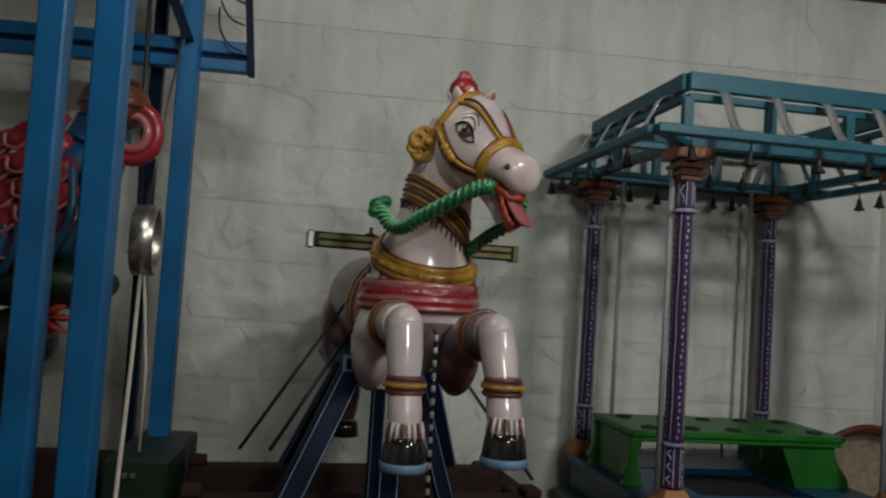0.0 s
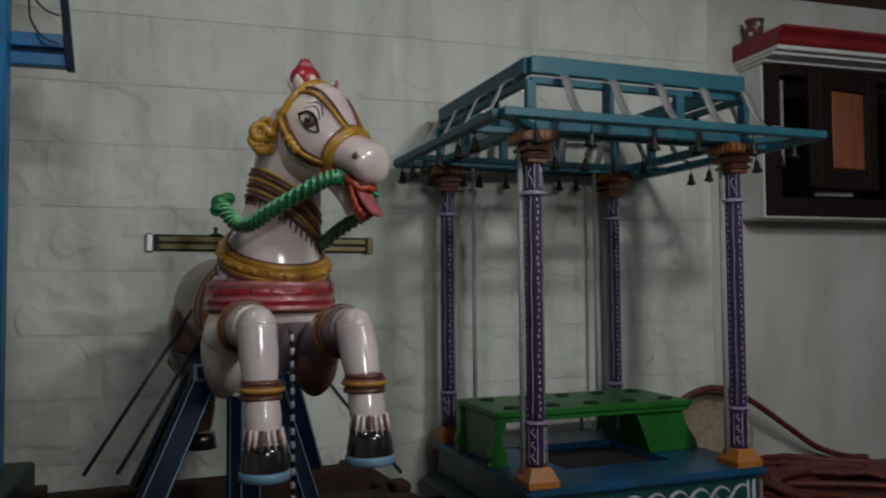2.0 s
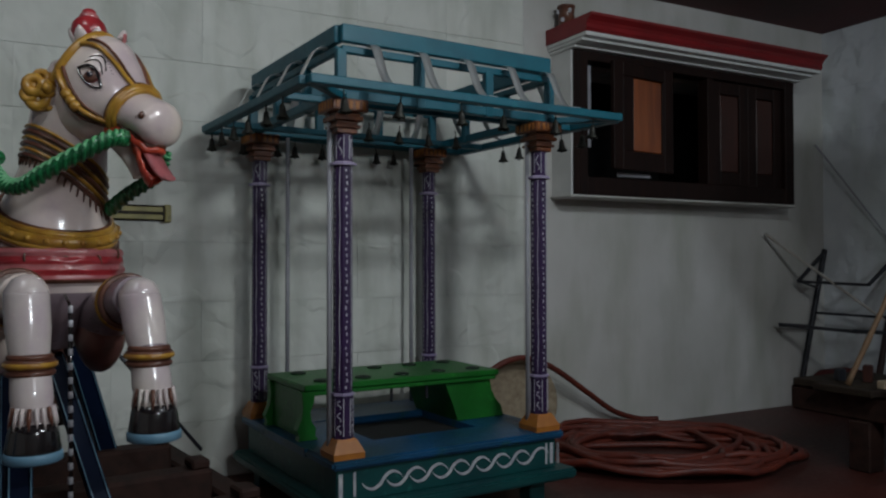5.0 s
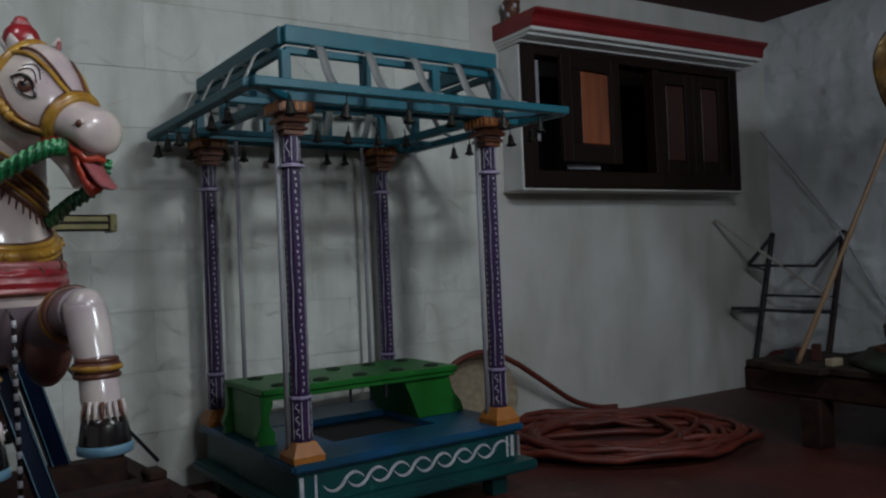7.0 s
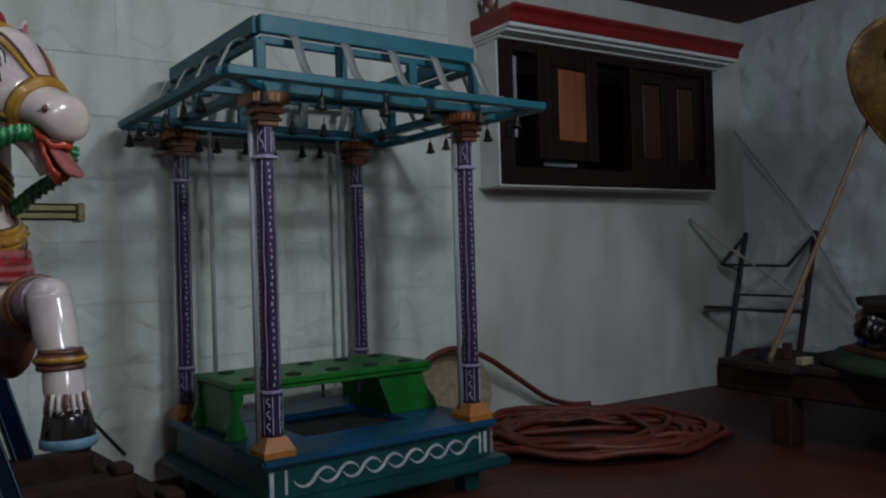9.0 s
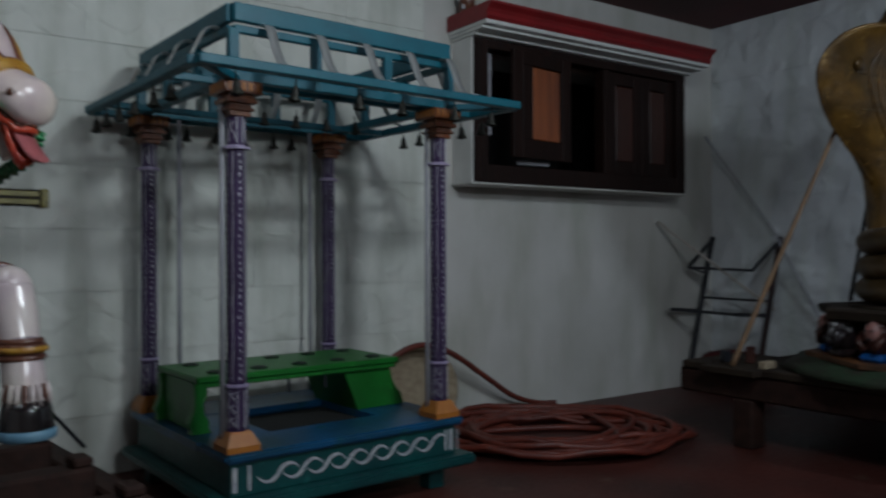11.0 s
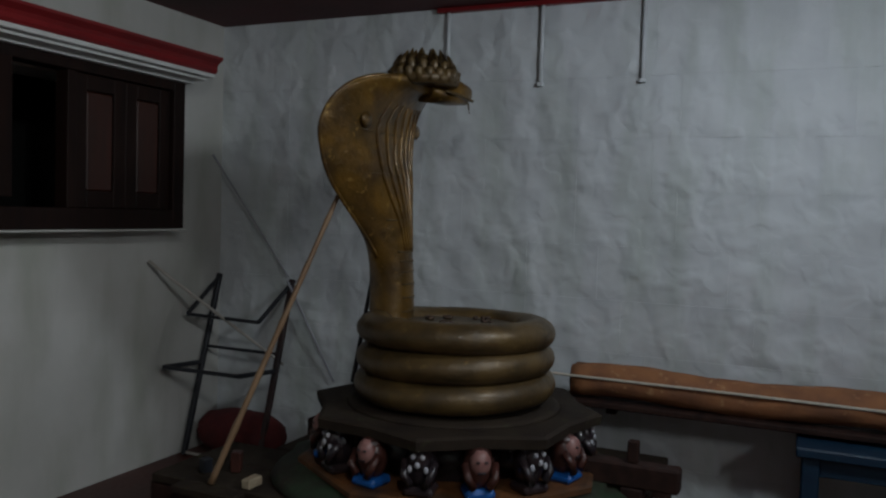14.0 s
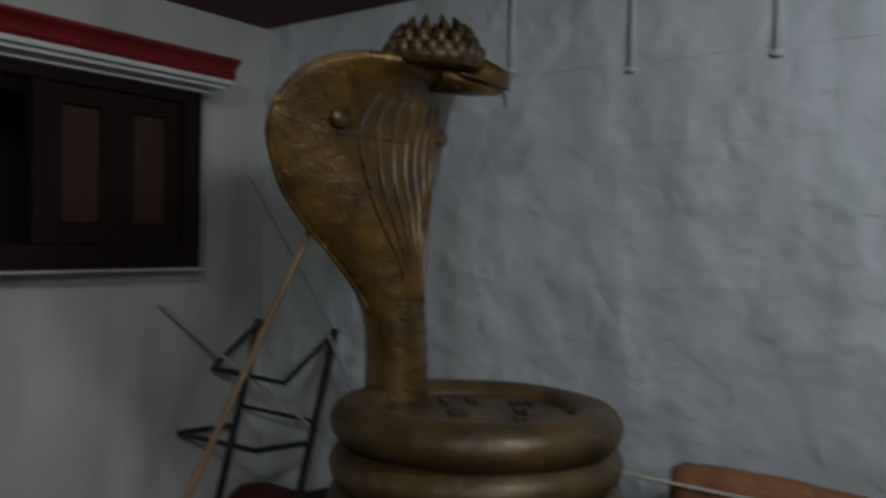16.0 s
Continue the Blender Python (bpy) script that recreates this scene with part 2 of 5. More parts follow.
ROPE_LIGHT = material("light_green_gloss_paint", (0.16, 0.42, 0.20), (0.10, 0.30, 0.13), 0.3, scale=14)
STEEL = material("brushed_steel", (0.55, 0.52, 0.44), (0.40, 0.38, 0.33), 0.3, metal=0.9, scale=12)
COBRA = lumpy(material("bronze_gilt_scales", (0.185, 0.098, 0.015), (0.060, 0.034, 0.008), 0.32, metal=0.40, scale=7, fine=120, bump=0.5,
                       wear=(0.30, 0.18, 0.045), stain=(0.055, 0.030, 0.011), run=(5.0, 5.0, 5.0), coat=0.32), 34.0, 0.4, 0.012, 0.02)
COBRA_DARK = lumpy(material("dull_bronze_gilt", (0.125, 0.078, 0.026), (0.066, 0.041, 0.015), 0.44, metal=0.25, scale=7, fine=90, bump=0.4, wear=(0.17, 0.11, 0.035), stain=(0.040, 0.027, 0.013), run=(4.0, 4.0, 6.0), coat=0.06), 24.0, 0.5, 0.012)
PED = material("grimy_green_paint", (0.020, 0.040, 0.017), (0.02, 0.015, 0.009), 0.7, scale=9, bump=0.5, wear=(0.025, 0.05, 0.018))
SLAB = material("grimy_brown_board", (0.032, 0.023, 0.015), (0.018, 0.012, 0.009), 0.75, scale=6, bump=0.5, wear=(0.042, 0.038, 0.020))
SLAB.node_tree.nodes["Principled BSDF"].inputs["Specular IOR Level"].default_value = 0.2
TRIM = material("dim_orange_paint", (0.16, 0.060, 0.016), (0.05, 0.024, 0.010), 0.6, scale=7)
RODGREY = material("dull_grey_rod", (0.33, 0.33, 0.35), (0.26, 0.26, 0.29), 0.6, scale=12)
FACE_PINK = material("dusty_pink_paint", (0.30, 0.16, 0.14), (0.2, 0.09, 0.08), 0.4, scale=20)
FIG_DARK = material("sooty_gloss_paint", (0.018, 0.014, 0.018), (0.03, 0.018, 0.018), 0.3, scale=20, coat=0.3)
FIG_BROWN = material("red_brown_gloss_paint", (0.06, 0.020, 0.014), (0.03, 0.012, 0.010), 0.35, scale=20)
FIG_BLUE = material("bright_blue_paint", (0.015, 0.12, 0.42), (0.012, 0.08, 0.3), 0.4, scale=14)
LAMPGLASS = bpy.data.materials.new("lit_tube")
LAMPGLASS.use_nodes = True
LAMPGLASS.node_tree.nodes["Principled BSDF"].inputs["Emission Color"].default_value = (1, 0.97, 0.92, 1)
LAMPGLASS.node_tree.nodes["Principled BSDF"].inputs["Emission Strength"].default_value = 3.0


# ==== mesh helpers ====
def part(name, bm, mat, parent=None, label="", smooth=False, pose_m=None):
    """Links a bmesh as one mesh object, under a thing or a part."""
    me = bpy.data.meshes.new(name)
    if smooth:
        for f in bm.faces:
            f.smooth = True
    bm.normal_update()
    bm.to_mesh(me)
    bm.free()
    for m in (mat if isinstance(mat, (list, tuple)) else [mat]):
        me.materials.append(m)
    ob = new(name, me)
    ob.parent = parent
    if pose_m is not None:
        ob.matrix_basis = pose_m
    if label:
        ob["label"] = label
    return ob


def again(ob, parent, m):
    """The same mesh once more, as another part."""
    c = ob.copy()
    scene.collection.objects.link(c)
    c.parent = parent
    c.matrix_basis = m
    return c


def thing(name, m, label, category, group="", kind=""):
    ob = new(name)
    ob.empty_display_size = 0.1
    ob.matrix_basis = m
    return tagged(ob, label, category, group, kind)


def box(x0, x1, y0, y1, z0, z1, bevel=0.004, bm=None, seg=1, m=None, mi=0):
    b = bmesh.new()
    bmesh.ops.create_cube(b, size=1)
    for v in b.verts:
        v.co = Vector(((x0 + x1) / 2 + v.co.x * (x1 - x0), (y0 + y1) / 2 + v.co.y * (y1 - y0), (z0 + z1) / 2 + v.co.z * (z1 - z0)))
    if bevel:
        bmesh.ops.bevel(b, geom=b.edges[:], offset=bevel, segments=seg, affect="EDGES", clamp_overlap=True)
    if m is not None:
        bmesh.ops.transform(b, matrix=m, verts=b.verts[:])
    for f in b.faces:
        f.material_index = mi
    if bm is None:
        return b
    me = bpy.data.meshes.new("tmp")
    b.to_mesh(me)
    b.free()
    bm.from_mesh(me)
    bpy.data.meshes.remove(me)
    return bm


def beam(p, q, w, h, bevel=0.004, bm=None, up=(0, 0, 1), mi=0):
    """A squared bar from p to q, w across and h high."""
    p, q = Vector(p), Vector(q)
    d = q - p
    x = d.normalized()
    u = Vector(up)
    if abs(x.dot(u)) > 0.98:
        u = Vector((0, 1, 0))
    y = u.cross(x).normalized()
    z = x.cross(y)
    m = Matrix((x, y, z)).transposed().to_4x4()
    m.translation = p
    return box(0, d.length, -w / 2, w / 2, -h / 2, h / 2, bevel, bm, m=m, mi=mi)


def curve_points(pts, per=6):
    """A smooth line through the points."""
    pts = [Vector(p) for p in pts]
    out = []
    for i in range(len(pts) - 1):
        p0, p1, p2, p3 = pts[max(i - 1, 0)], pts[i], pts[i + 1], pts[min(i + 2, len(pts) - 1)]
        for k in range(per):
            t = k / per
            out.append(0.5 * (2 * p1 + (p2 - p0) * t + (2 * p0 - 5 * p1 + 4 * p2 - p3) * t * t + (3 * p1 - p0 - 3 * p2 + p3) * t ** 3))
    return out + [pts[-1]]


def loft(bm, rings, mi=0, cap=True, closed=False):
    """Skins rings of equal count. mi: a material number, or a function of the ring's number and the side's."""
    vs = [[bm.verts.new(p) for p in r] for r in rings]
    n = len(rings[0])
    pairs = [(i, i + 1) for i in range(len(rings) - 1)] + ([(len(rings) - 1, 0)] if closed else [])
    for i, j in pairs:
        for k in range(n):
            f = bm.faces.new((vs[i][k], vs[i][(k + 1) % n], vs[j][(k + 1) % n], vs[j][k]))
            f.smooth = True
            f.material_index = mi(i, k) if callable(mi) else mi
    if cap and not closed:
        for r, i in ((vs[0][::-1], 0), (vs[-1], len(rings) - 2)):
            f = bm.faces.new(r)
            f.material_index = mi(i, 0) if callable(mi) else mi
    return bm


def tube(bm, pts, radius, n=10, mi=0, closed=False, flat=1.0, up=(0, 0, 1)):
    """A round or flattened tube along a line; radius: one number or one a point."""
    pts = [Vector(p) for p in pts]
    rings = []
    for i, p in enumerate(pts):
        a = pts[(i - 1) % len(pts)] if closed or i else p
        b = pts[(i + 1) % len(pts)] if closed or i < len(pts) - 1 else p
        d = (b - a).normalized()
        u = Vector(up)
        if abs(d.dot(u)) > 0.95:
            u = Vector((0.3, 1, 0.2))
        s = d.cross(u).normalized()
        w = s.cross(d)
        r = radius[i] if isinstance(radius, (list, tuple)) else radius
        rings.append([p + s * (r * math.cos(6.28319 * k / n)) + w * (r * flat * math.sin(6.28319 * k / n)) for k in range(n)])
    return loft(bm, rings, mi, True, closed)


def ball(bm, c, r, mi=0, seg=12, m=None):
    """An ellipsoid."""
    r = (r, r, r) if isinstance(r, (int, float)) else r
    rings = []
    for i in range(1, seg):
        a = math.pi * i / seg
        rings.append([Vector((r[0] * math.sin(a) * math.cos(6.28319 * k / (seg + 2)), r[1] * math.sin(a) * math.sin(6.28319 * k / (seg + 2)),
                              -r[2] * math.cos(a))) for k in range(seg + 2)])
    rings = [[(m @ p if m is not None else p) + Vector(c) for p in ring] for ring in rings]
    return loft(bm, rings, mi)


def lathe(bm, profile, n=16, c=(0, 0, 0), mi=0):
    """A turned shape from (radius, height) pairs."""
    c = Vector(c)
    return loft(bm, [[c + Vector((r * math.cos(6.28319 * (k + 0.5) / n), r * math.sin(6.28319 * (k + 0.5) / n), z)) for k in range(n)]
                     for r, z in profile], mi)


# ==== structure ====
H, WEST, SOUTH = 3.08, -9.6, -7.6
floor = tagged(part("floor", box(WEST - 0.2, 0.2, SOUTH - 0.2, 0.2, -0.15, 0, 0), FLOOR), "dark red oxide cement floor, dusty and worn", "floor", kind="structure")
ceiling = tagged(part("ceiling", box(WEST - 0.2, 0.2, SOUTH - 0.2, 0.2, H, H + 0.15, 0), CEILING), "dark maroon painted ceiling in deep shade", "ceiling", kind="structure")
wall_west = tagged(part("wall_west", box(WEST - 0.2, WEST, SOUTH, 0, 0, H, 0), PLAIN), "unseen plain limewashed wall added to close the hall", "wall", kind="structure")
wall_south = tagged(part("wall_south", box(WEST - 0.2, 0.2, SOUTH - 0.2, SOUTH, 0, H, 0), PLAIN), "unseen plain limewashed wall added to close the hall behind", "wall", kind="structure")
# the long wall has a window opening: cores around it, stone facing in front
WX0, WX1, WZ0, WZ1 = -2.70, -0.72, 1.66, 2.50
b = box(WEST - 0.2, WX0, 0.008, 0.3, 0, H, 0)
box(WX1, 0.2, 0.008, 0.3, 0, H, 0, b)
box(WX0, WX1, 0.008, 0.3, 0, WZ0, 0, b)
box(WX0, WX1, 0.008, 0.3, WZ1, H, 0, b)
wall_north = tagged(part("wall_north", b, JOINT), "long wall of large white-painted stone blocks", "wall", kind="structure")
wall_east = tagged(part("wall_east", box(0.008, 0.3, SOUTH, 0.03, 0, H, 0), WALL_B), "end wall of rough white-painted stone", "wall", kind="structure")
b = box(-3.02, WX0, -0.002, 0.008, 0, H, 0)
box(WX1, 0.0, -0.002, 0.008, 0, H, 0, b)
box(WX0, WX1, -0.002, 0.008, 0, WZ0, 0, b)
box(WX0, WX1, -0.002, 0.008, WZ1, H, 0, b)
part("plaster_face", b, PLASTER, wall_north, "stained grey-white plaster below the window")
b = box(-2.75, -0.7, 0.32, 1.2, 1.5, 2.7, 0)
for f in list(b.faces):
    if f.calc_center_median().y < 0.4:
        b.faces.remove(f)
tagged(part("dark_box_behind_window", b, VOID), "near-black box standing for the unlit room behind the window shutters", "room", kind="structure")


tagged(part("trim_1", box(-0.045, 0.006, SOUTH, -1.75, H - 0.032, H - 0.002, 0.004), RED), "thin red painted band along the top of the end wall", "trim", kind="structure")


# ==== window bay ====
def window_bay():
    w = thing("window_1", pose(0, 0, 0), "projecting white window bay with dark teak shutters under a red ledge", "window", kind="structure")
    x0, x1, z0, z1, yf = -2.78, -0.645, 1.605, 2.555, -0.227
    b = box(x0 - 0.012, x0 + 0.05, yf + 0.012, -0.004, z0 - 0.02, z1 + 0.02, 0.003)
    box(x1 - 0.05, x1 + 0.008, yf + 0.012, -0.004, z0 - 0.02, z1 + 0.02, 0.003, b)
    part("side_wall", b, WHITE, w)
    part("window_sill", box(x0 - 0.03, x1 + 0.015, yf - 0.012, -0.004, z0 - 0.016, z0 - 0.003, 0.004), PLASTER, w)
    # ledge: white stepped mouldings below a red slab with a hollow front
    b = box(x0 - 0.03, x1 + 0.02, yf - 0.05, -0.004, z1, z1 + 0.018, 0.003)
    box(x0 - 0.045, x1 + 0.03, yf - 0.15, -0.004, z1 + 0.018, z1 + 0.036, 0.003, b)
    box(x0 - 0.055, x1 + 0.05, yf - 0.2, -0.004, z1 + 0.036, z1 + 0.062, 0.004, b)
    part("cornice", b, WHITE, w)
    prof = [(-0.004, 0.062), (-0.20, 0.062), (-0.215, 0.08), (-0.212, 0.105), (-0.225, 0.125), (-0.258, 0.15), (-0.262, 0.165), (-0.004, 0.165)]
    b = bmesh.new()
    loft(b, [[Vector((x, yf + p[0] if p[0] < -0.01 else -0.004, z1 + p[1])) for p in prof] for x in (x0 - 0.06, x1 + 0.055)])
    for f in b.faces:
        f.smooth = False
    part("ledge", b, RED, w, "red-painted ledge with a hollow moulding")
    b = box(x0 + 0.05, x0 + 0.12, yf, yf + 0.12, z0, z1)
    box(x1 - 0.10, x1, yf, yf + 0.12, z0, z1, bm=b)
    box(x0 + 0.12, x1 - 0.10, yf, yf + 0.12, z0, z0 + 0.12, bm=b)
    box(x0 + 0.12, x1 - 0.10, yf, yf + 0.12, z1 - 0.06, z1, bm=b)
    box(-1.56, -1.50, yf + 0.01, yf + 0.11, z0 + 0.12, z1 - 0.06, bm=b)
    box(x0, x0 + 0.05, yf, yf + 0.012, z0, z1, bm=b)
    part("window_frame", b, DARKWOOD, w)

    def leaf(name, m, width, mats, label):
        h, low = z1 - 0.06 - z0 - 0.125 - (0.045 if mats == PANEL_LIT else 0), (0.13 if mats == PANEL_LIT else 0.10)
        s = part(name, box(0, 0.09, 0, 0.035, 0, h), DARKWOOD, w, label, pose_m=m)
        b = box(width - 0.09, width, 0, 0.035, 0, h)
        box(0.09, width - 0.09, 0, 0.035, 0, low, bm=b)
        box(0.09, width - 0.09, 0, 0.035, h - 0.09, h, bm=b)
        part("rails", b, DARKWOOD, s)
        q0, q1 = (0.115, 0.405) if mats == PANEL_LIT else (0.095, width - 0.095)
        if mats == PANEL_LIT:
            part("wide_stile", box(0.0905, 0.115, 0, 0.034, low, h - 0.091), DARKWOOD, s)
            part("wide_stile", box(0.405, width - 0.0905, 0, 0.034, low, h - 0.091), DARKWOOD, s)
        part("panel", box(q0, q1, 0.008, 0.026, low, h - 0.095, 0.008), mats, s)
        return s, h
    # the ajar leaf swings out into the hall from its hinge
    s, h = leaf("shutter", pose(-2.02 + 0.09, yf + 0.012, z0 + 0.17, 0, 0, 180 + 7), 0.60, PANEL_LIT, "varnished teak shutter standing ajar, its panel coloured lighter as if lit")
    part("latch", box(0.02, 0.045, -0.02, 0.0, h * 0.52, h * 0.52 + 0.07, 0.004), STEEL, s)
    leaf("shutter", pose(-1.50, yf + 0.03, z0 + 0.121), 0.38, PANEL_DIM, "closed dark teak shutter, its panel coloured dimmer for shade")
    leaf("shutter", pose(-1.12, yf + 0.03, z0 + 0.121), 0.37, PANEL_DIM, "closed dark teak shutter, its panel coloured dimmer for shade")
    b = box(-2.640, -2.585, -0.165, -0.155, 1.93, 2.48)
    box(-2.40, -2.10, -0.206, -0.196, 1.740, 1.772, bm=b)
    part("inner_bar", b, RODGREY, w, "dim white-painted bars glimpsed behind the shutter")


window_bay()
jar = thing("painted_tin", pose(-2.74, -0.10, 2.721), "small dark tin with a pale pattern on the red ledge", "tin")
b = bmesh.new()
lathe(b, [(0.052, 0), (0.06, 0.004), (0.06, 0.02), (0.055, 0.024), (0.055, 0.135), (0.062, 0.14), (0.062, 0.152), (0.05, 0.154)], 18)
part("body", b, HIDE, jar, smooth=False)
b = bmesh.new()
for k in range(7):
    a = k * 0.9
    ball(b, (0.055 * math.cos(a), 0.055 * math.sin(a), 0.05 + 0.06 * (k % 2)), (0.014, 0.014, 0.018), seg=6)
tagged(part("pattern", b, LINE_WHITE, jar), kind="stuff")


# ==== canopied carrying platform ====
CAN = pose(-4.28, -0.68, 0, 0, 0, 3.6)


def canopy():
    c = thing("canopied_carriage", CAN, "temple palanquin with purple columns and teal canopy hung with bells", "palanquin")
    # base
    part("plinth_moulding", box(-0.645, 0.665, -0.645, 0.60, 0.115, 0.165, 0.012, seg=2), TEAL_DARK, c, "dark teal moulding")
    b = box(-0.575, 0.585, -0.575, 0.55, 0.165, 0.305, 0.004)
    part("plinth_face", b, TEAL_DARK, c, "dark teal plinth with a white painted chain")
    b = box(-0.605, 0.62, -0.605, -0.30, 0.305, 0.345, 0.012, seg=2)
    box(-0.605, 0.62, 0.22, 0.58, 0.305, 0.345, 0.012, b)
    box(-0.605, -0.27, -0.302, 0.222, 0.307, 0.343, 0.0, b)
    box(0.30, 0.62, -0.302, 0.222, 0.307, 0.343, 0.0, b)
    part("deck", b, BLUE_TOP, c, "worn blue deck with an open well")
    part("well", box(-0.272, 0.302, -0.302, 0.222, 0.20, 0.306, 0), VOID, c, "near-black block standing for the darkness of the open well")
    leg = part("leg", box(-0.045, 0.045, -0.045, 0.045, 0, 0.116, 0.006), TEAL_DARK, c, pose_m=pose(-0.52, -0.5, 0))
    for p in ((0.5, -0.5), (0.5, 0.45), (-0.52, 0.45)):
        again(leg, c, pose(*p, 0))
    # white chain and bars painted on the front and on the side
    for turn, y, a0, a1 in ((pose(0, 0, 0), -0.5765, -0.42, 0.50), (pose(0, 0, 0, 0, 0, 90), -0.5865, -0.45, 0.45)):
        n = 8
        step = (a1 - a0) / n
        for k in range(n):
            b = bmesh.new()
            pts, wide = [], []
            for j in range(27):
                u = j / 26
                s_ = -math.sin(2 * math.pi * u)
                pts.append(Vector((a0 + (k + 1.7 * u - 0.35) * step, y - 0.0004 * (k % 2), 0.236 + 0.031 * (abs(s_) ** 0.75) * (1 if s_ > 0 else -1))))
                wide.append(0.0012 + 0.0062 * abs(math.sin(math.pi * min(max((u - 0.02) / 0.96, 0), 1))) ** 0.7)
            rows = []
            for j, p in enumerate(pts):
                d = (pts[min(j + 1, 26)] - pts[max(j - 1, 0)]).normalized()
                nrm = Vector((-d.z, 0, d.x)) * wide[j]
                rows.append((b.verts.new(p - nrm), b.verts.new(p + nrm)))
            for (v0, v1), (v2, v3) in zip(rows, rows[1:]):
                b.faces.new((v0, v2, v3, v1))
            ext = bmesh.ops.extrude_face_region(b, geom=b.faces[:])
            bmesh.ops.translate(b, vec=(0, -0.0016, 0), verts=[v for v in ext["geom"] if isinstance(v, bmesh.types.BMVert)])
            part("chain_link", b, LINE_WHITE, c, pose_m=turn)
        for xx in (a0 - 0.135, a0 - 0.075, a1 + 0.025, a1 + 0.06):
            part("bar", box(xx - (0.012 if xx in (a0 - 0.135, a1 + 0.06) else 0.005), xx + 0.006, y - 0.0018, y, 0.185, 0.285, 0), LINE_WHITE, c, pose_m=turn)
    # columns
    foot = shaft = None
    for sx, sy in ((-1, -1), (1, -1), (1, 1), (-1, 1)):
        m = pose(sx * 0.525, sy * 0.525, 0)
        if foot:
            for o, kids in made:
                q = again(o, c, m)
                for kid in kids:
                    again(kid, q, Matrix())
            continue
        made = []
        b = bmesh.new()
        r2 = math.sqrt(2)
        loft(b, [[Vector((r * x, r * y, z)) for x, y in ((-1, -1), (1, -1), (1, 1), (-1, 1))] for r, z in
                 ((0.070, 0.345), (0.071, 0.370), (0.048, 0.416), (0.042, 0.425))])
        for f in b.faces:
            f.smooth = False
        foot = part("column_foot", b, OCHRE, c, "ochre pyramid foot", pose_m=m)
        made.append((foot, []))
        b = bmesh.new()
        lathe(b, [(0.045, 0.425), (0.045, 0.602), (0.050, 0.604), (0.050, 0.613), (0.041, 0.615), (0.040, 1.566), (0.058, 1.568), (0.058, 1.578), (0.040, 1.582), (0.038, 1.584), (0.040, 1.702)], 8,
              mi=0)
        for f in b.faces:
            f.smooth = False
            z = f.calc_center_median().z
            if 0.6 < z < 0.617 or 1.56 < z < 1.59:
                f.material_index = 1
        shaft = part("shaft", b, [PURPLE, LILAC], c, "purple eight-sided shaft with lilac rings", pose_m=m)
        kids = []
        b = bmesh.new()
        for k in range(8):
            t = Matrix.Rotation(6.28319 * (k + 1) / 8, 4, "Z")
            flat_ = math.cos(math.pi / 8)
            r = 0.0405 * flat_
            if k % 2:
                # a wavering string of beads between two broken edge lines
                for i in range(34):
                    z = 0.632 + 0.0275 * i
                    y = 0.0028 * math.sin(i * 2.1 + k)
                    box(r - 0.002, r + 0.0012, y - 0.0030 - 0.0012 * (i % 3 == 0), y + 0.0030, z, z + 0.0125 + 0.003 * math.sin(i * 1.7), 0, b, m=t)
            else:
                tube(b, [t @ Vector((r + 0.0002, 0.0015 * math.sin(q * 0.9 + k), 0.625 + 0.0376 * q)) for q in range(26)], 0.0020, 4)
            # outlined squares with a curl on the lower and the upper block
            for z0, z1, rr in ((0.438, 0.592, 0.0452), (1.594, 1.694, 0.0392)):
                rr *= flat_
                w = rr * 0.36
                for y in ((-w, w) if k % 2 else ()):
                    box(rr - 0.002, rr + 0.0012, y - 0.0017, y + 0.0017, z0, z1, 0, b, m=t)
                n_ = 3 if z1 - z0 > 0.1 else 1
                h = (z1 - z0) / n_
                for i in range(n_ if k % 2 == 0 else 0):
                    tube(b, [t @ Vector((rr + 0.0006, 0.0085 * math.sin(q * 0.72 + 0.4), z0 + h * (i + 0.14) + h * 0.72 * q / 9)) for q in range(10)], 0.0024, 4)
        kids.append(part("painted_pattern", b, LINE_WHITE, shaft, "white hand-painted beads and strokes"))
        made.append((shaft, kids))
        b = bmesh.new()
        steps = ((0.045, 1.70, 1.721), (0.056, 1.721, 1.735), (0.047, 1.735, 1.751), (0.064, 1.751, 1.771), (0.054, 1.771, 1.787), (0.080, 1.787, 1.838))
        loft(b, [[Vector((q * x, q * y, z)) for x, y in ((-1, -1), (1, -1), (1, 1), (-1, 1))] for r, z0, z1 in steps for q, z in ((r - 0.003, z0), (r, z0 + 0.003), (r, z1 - 0.003), (r - 0.003, z1))])
        for f in b.faces:
            f.smooth = False
        cap = part("capital", b, CAPITAL, c, "stepped orange and brown capital", pose_m=m)
        b = bmesh.new()
        for k in range(4):
            for x in (-0.060, -0.030, 0.0, 0.030, 0.060):
                box(x - 0.008, x + 0.008, -0.0825, -0.078, 1.796, 1.830, 0.002, b, m=Matrix.Rotation(k * math.pi / 2, 4, "Z"))
        made.append((cap, [tagged(part("gilt_trim", b, OCHRE, cap), kind="stuff")]))
    # pale rods standing beside the columns
    b = bmesh.new()
    tube(b, [(0, 0, 0.345), (0, 0, 1.838)], 0.0115, 8)
    rod = part("rod", b, RODGREY, c, "pale grey rod", pose_m=pose(-0.575, -0.50, 0))
    for x, y in ((0.475, -0.50), (-0.37, 0.52), (0.40, 0.52)):
        again(rod, c, pose(x, y, 0))
    # canopy frames
    Z = 1.782
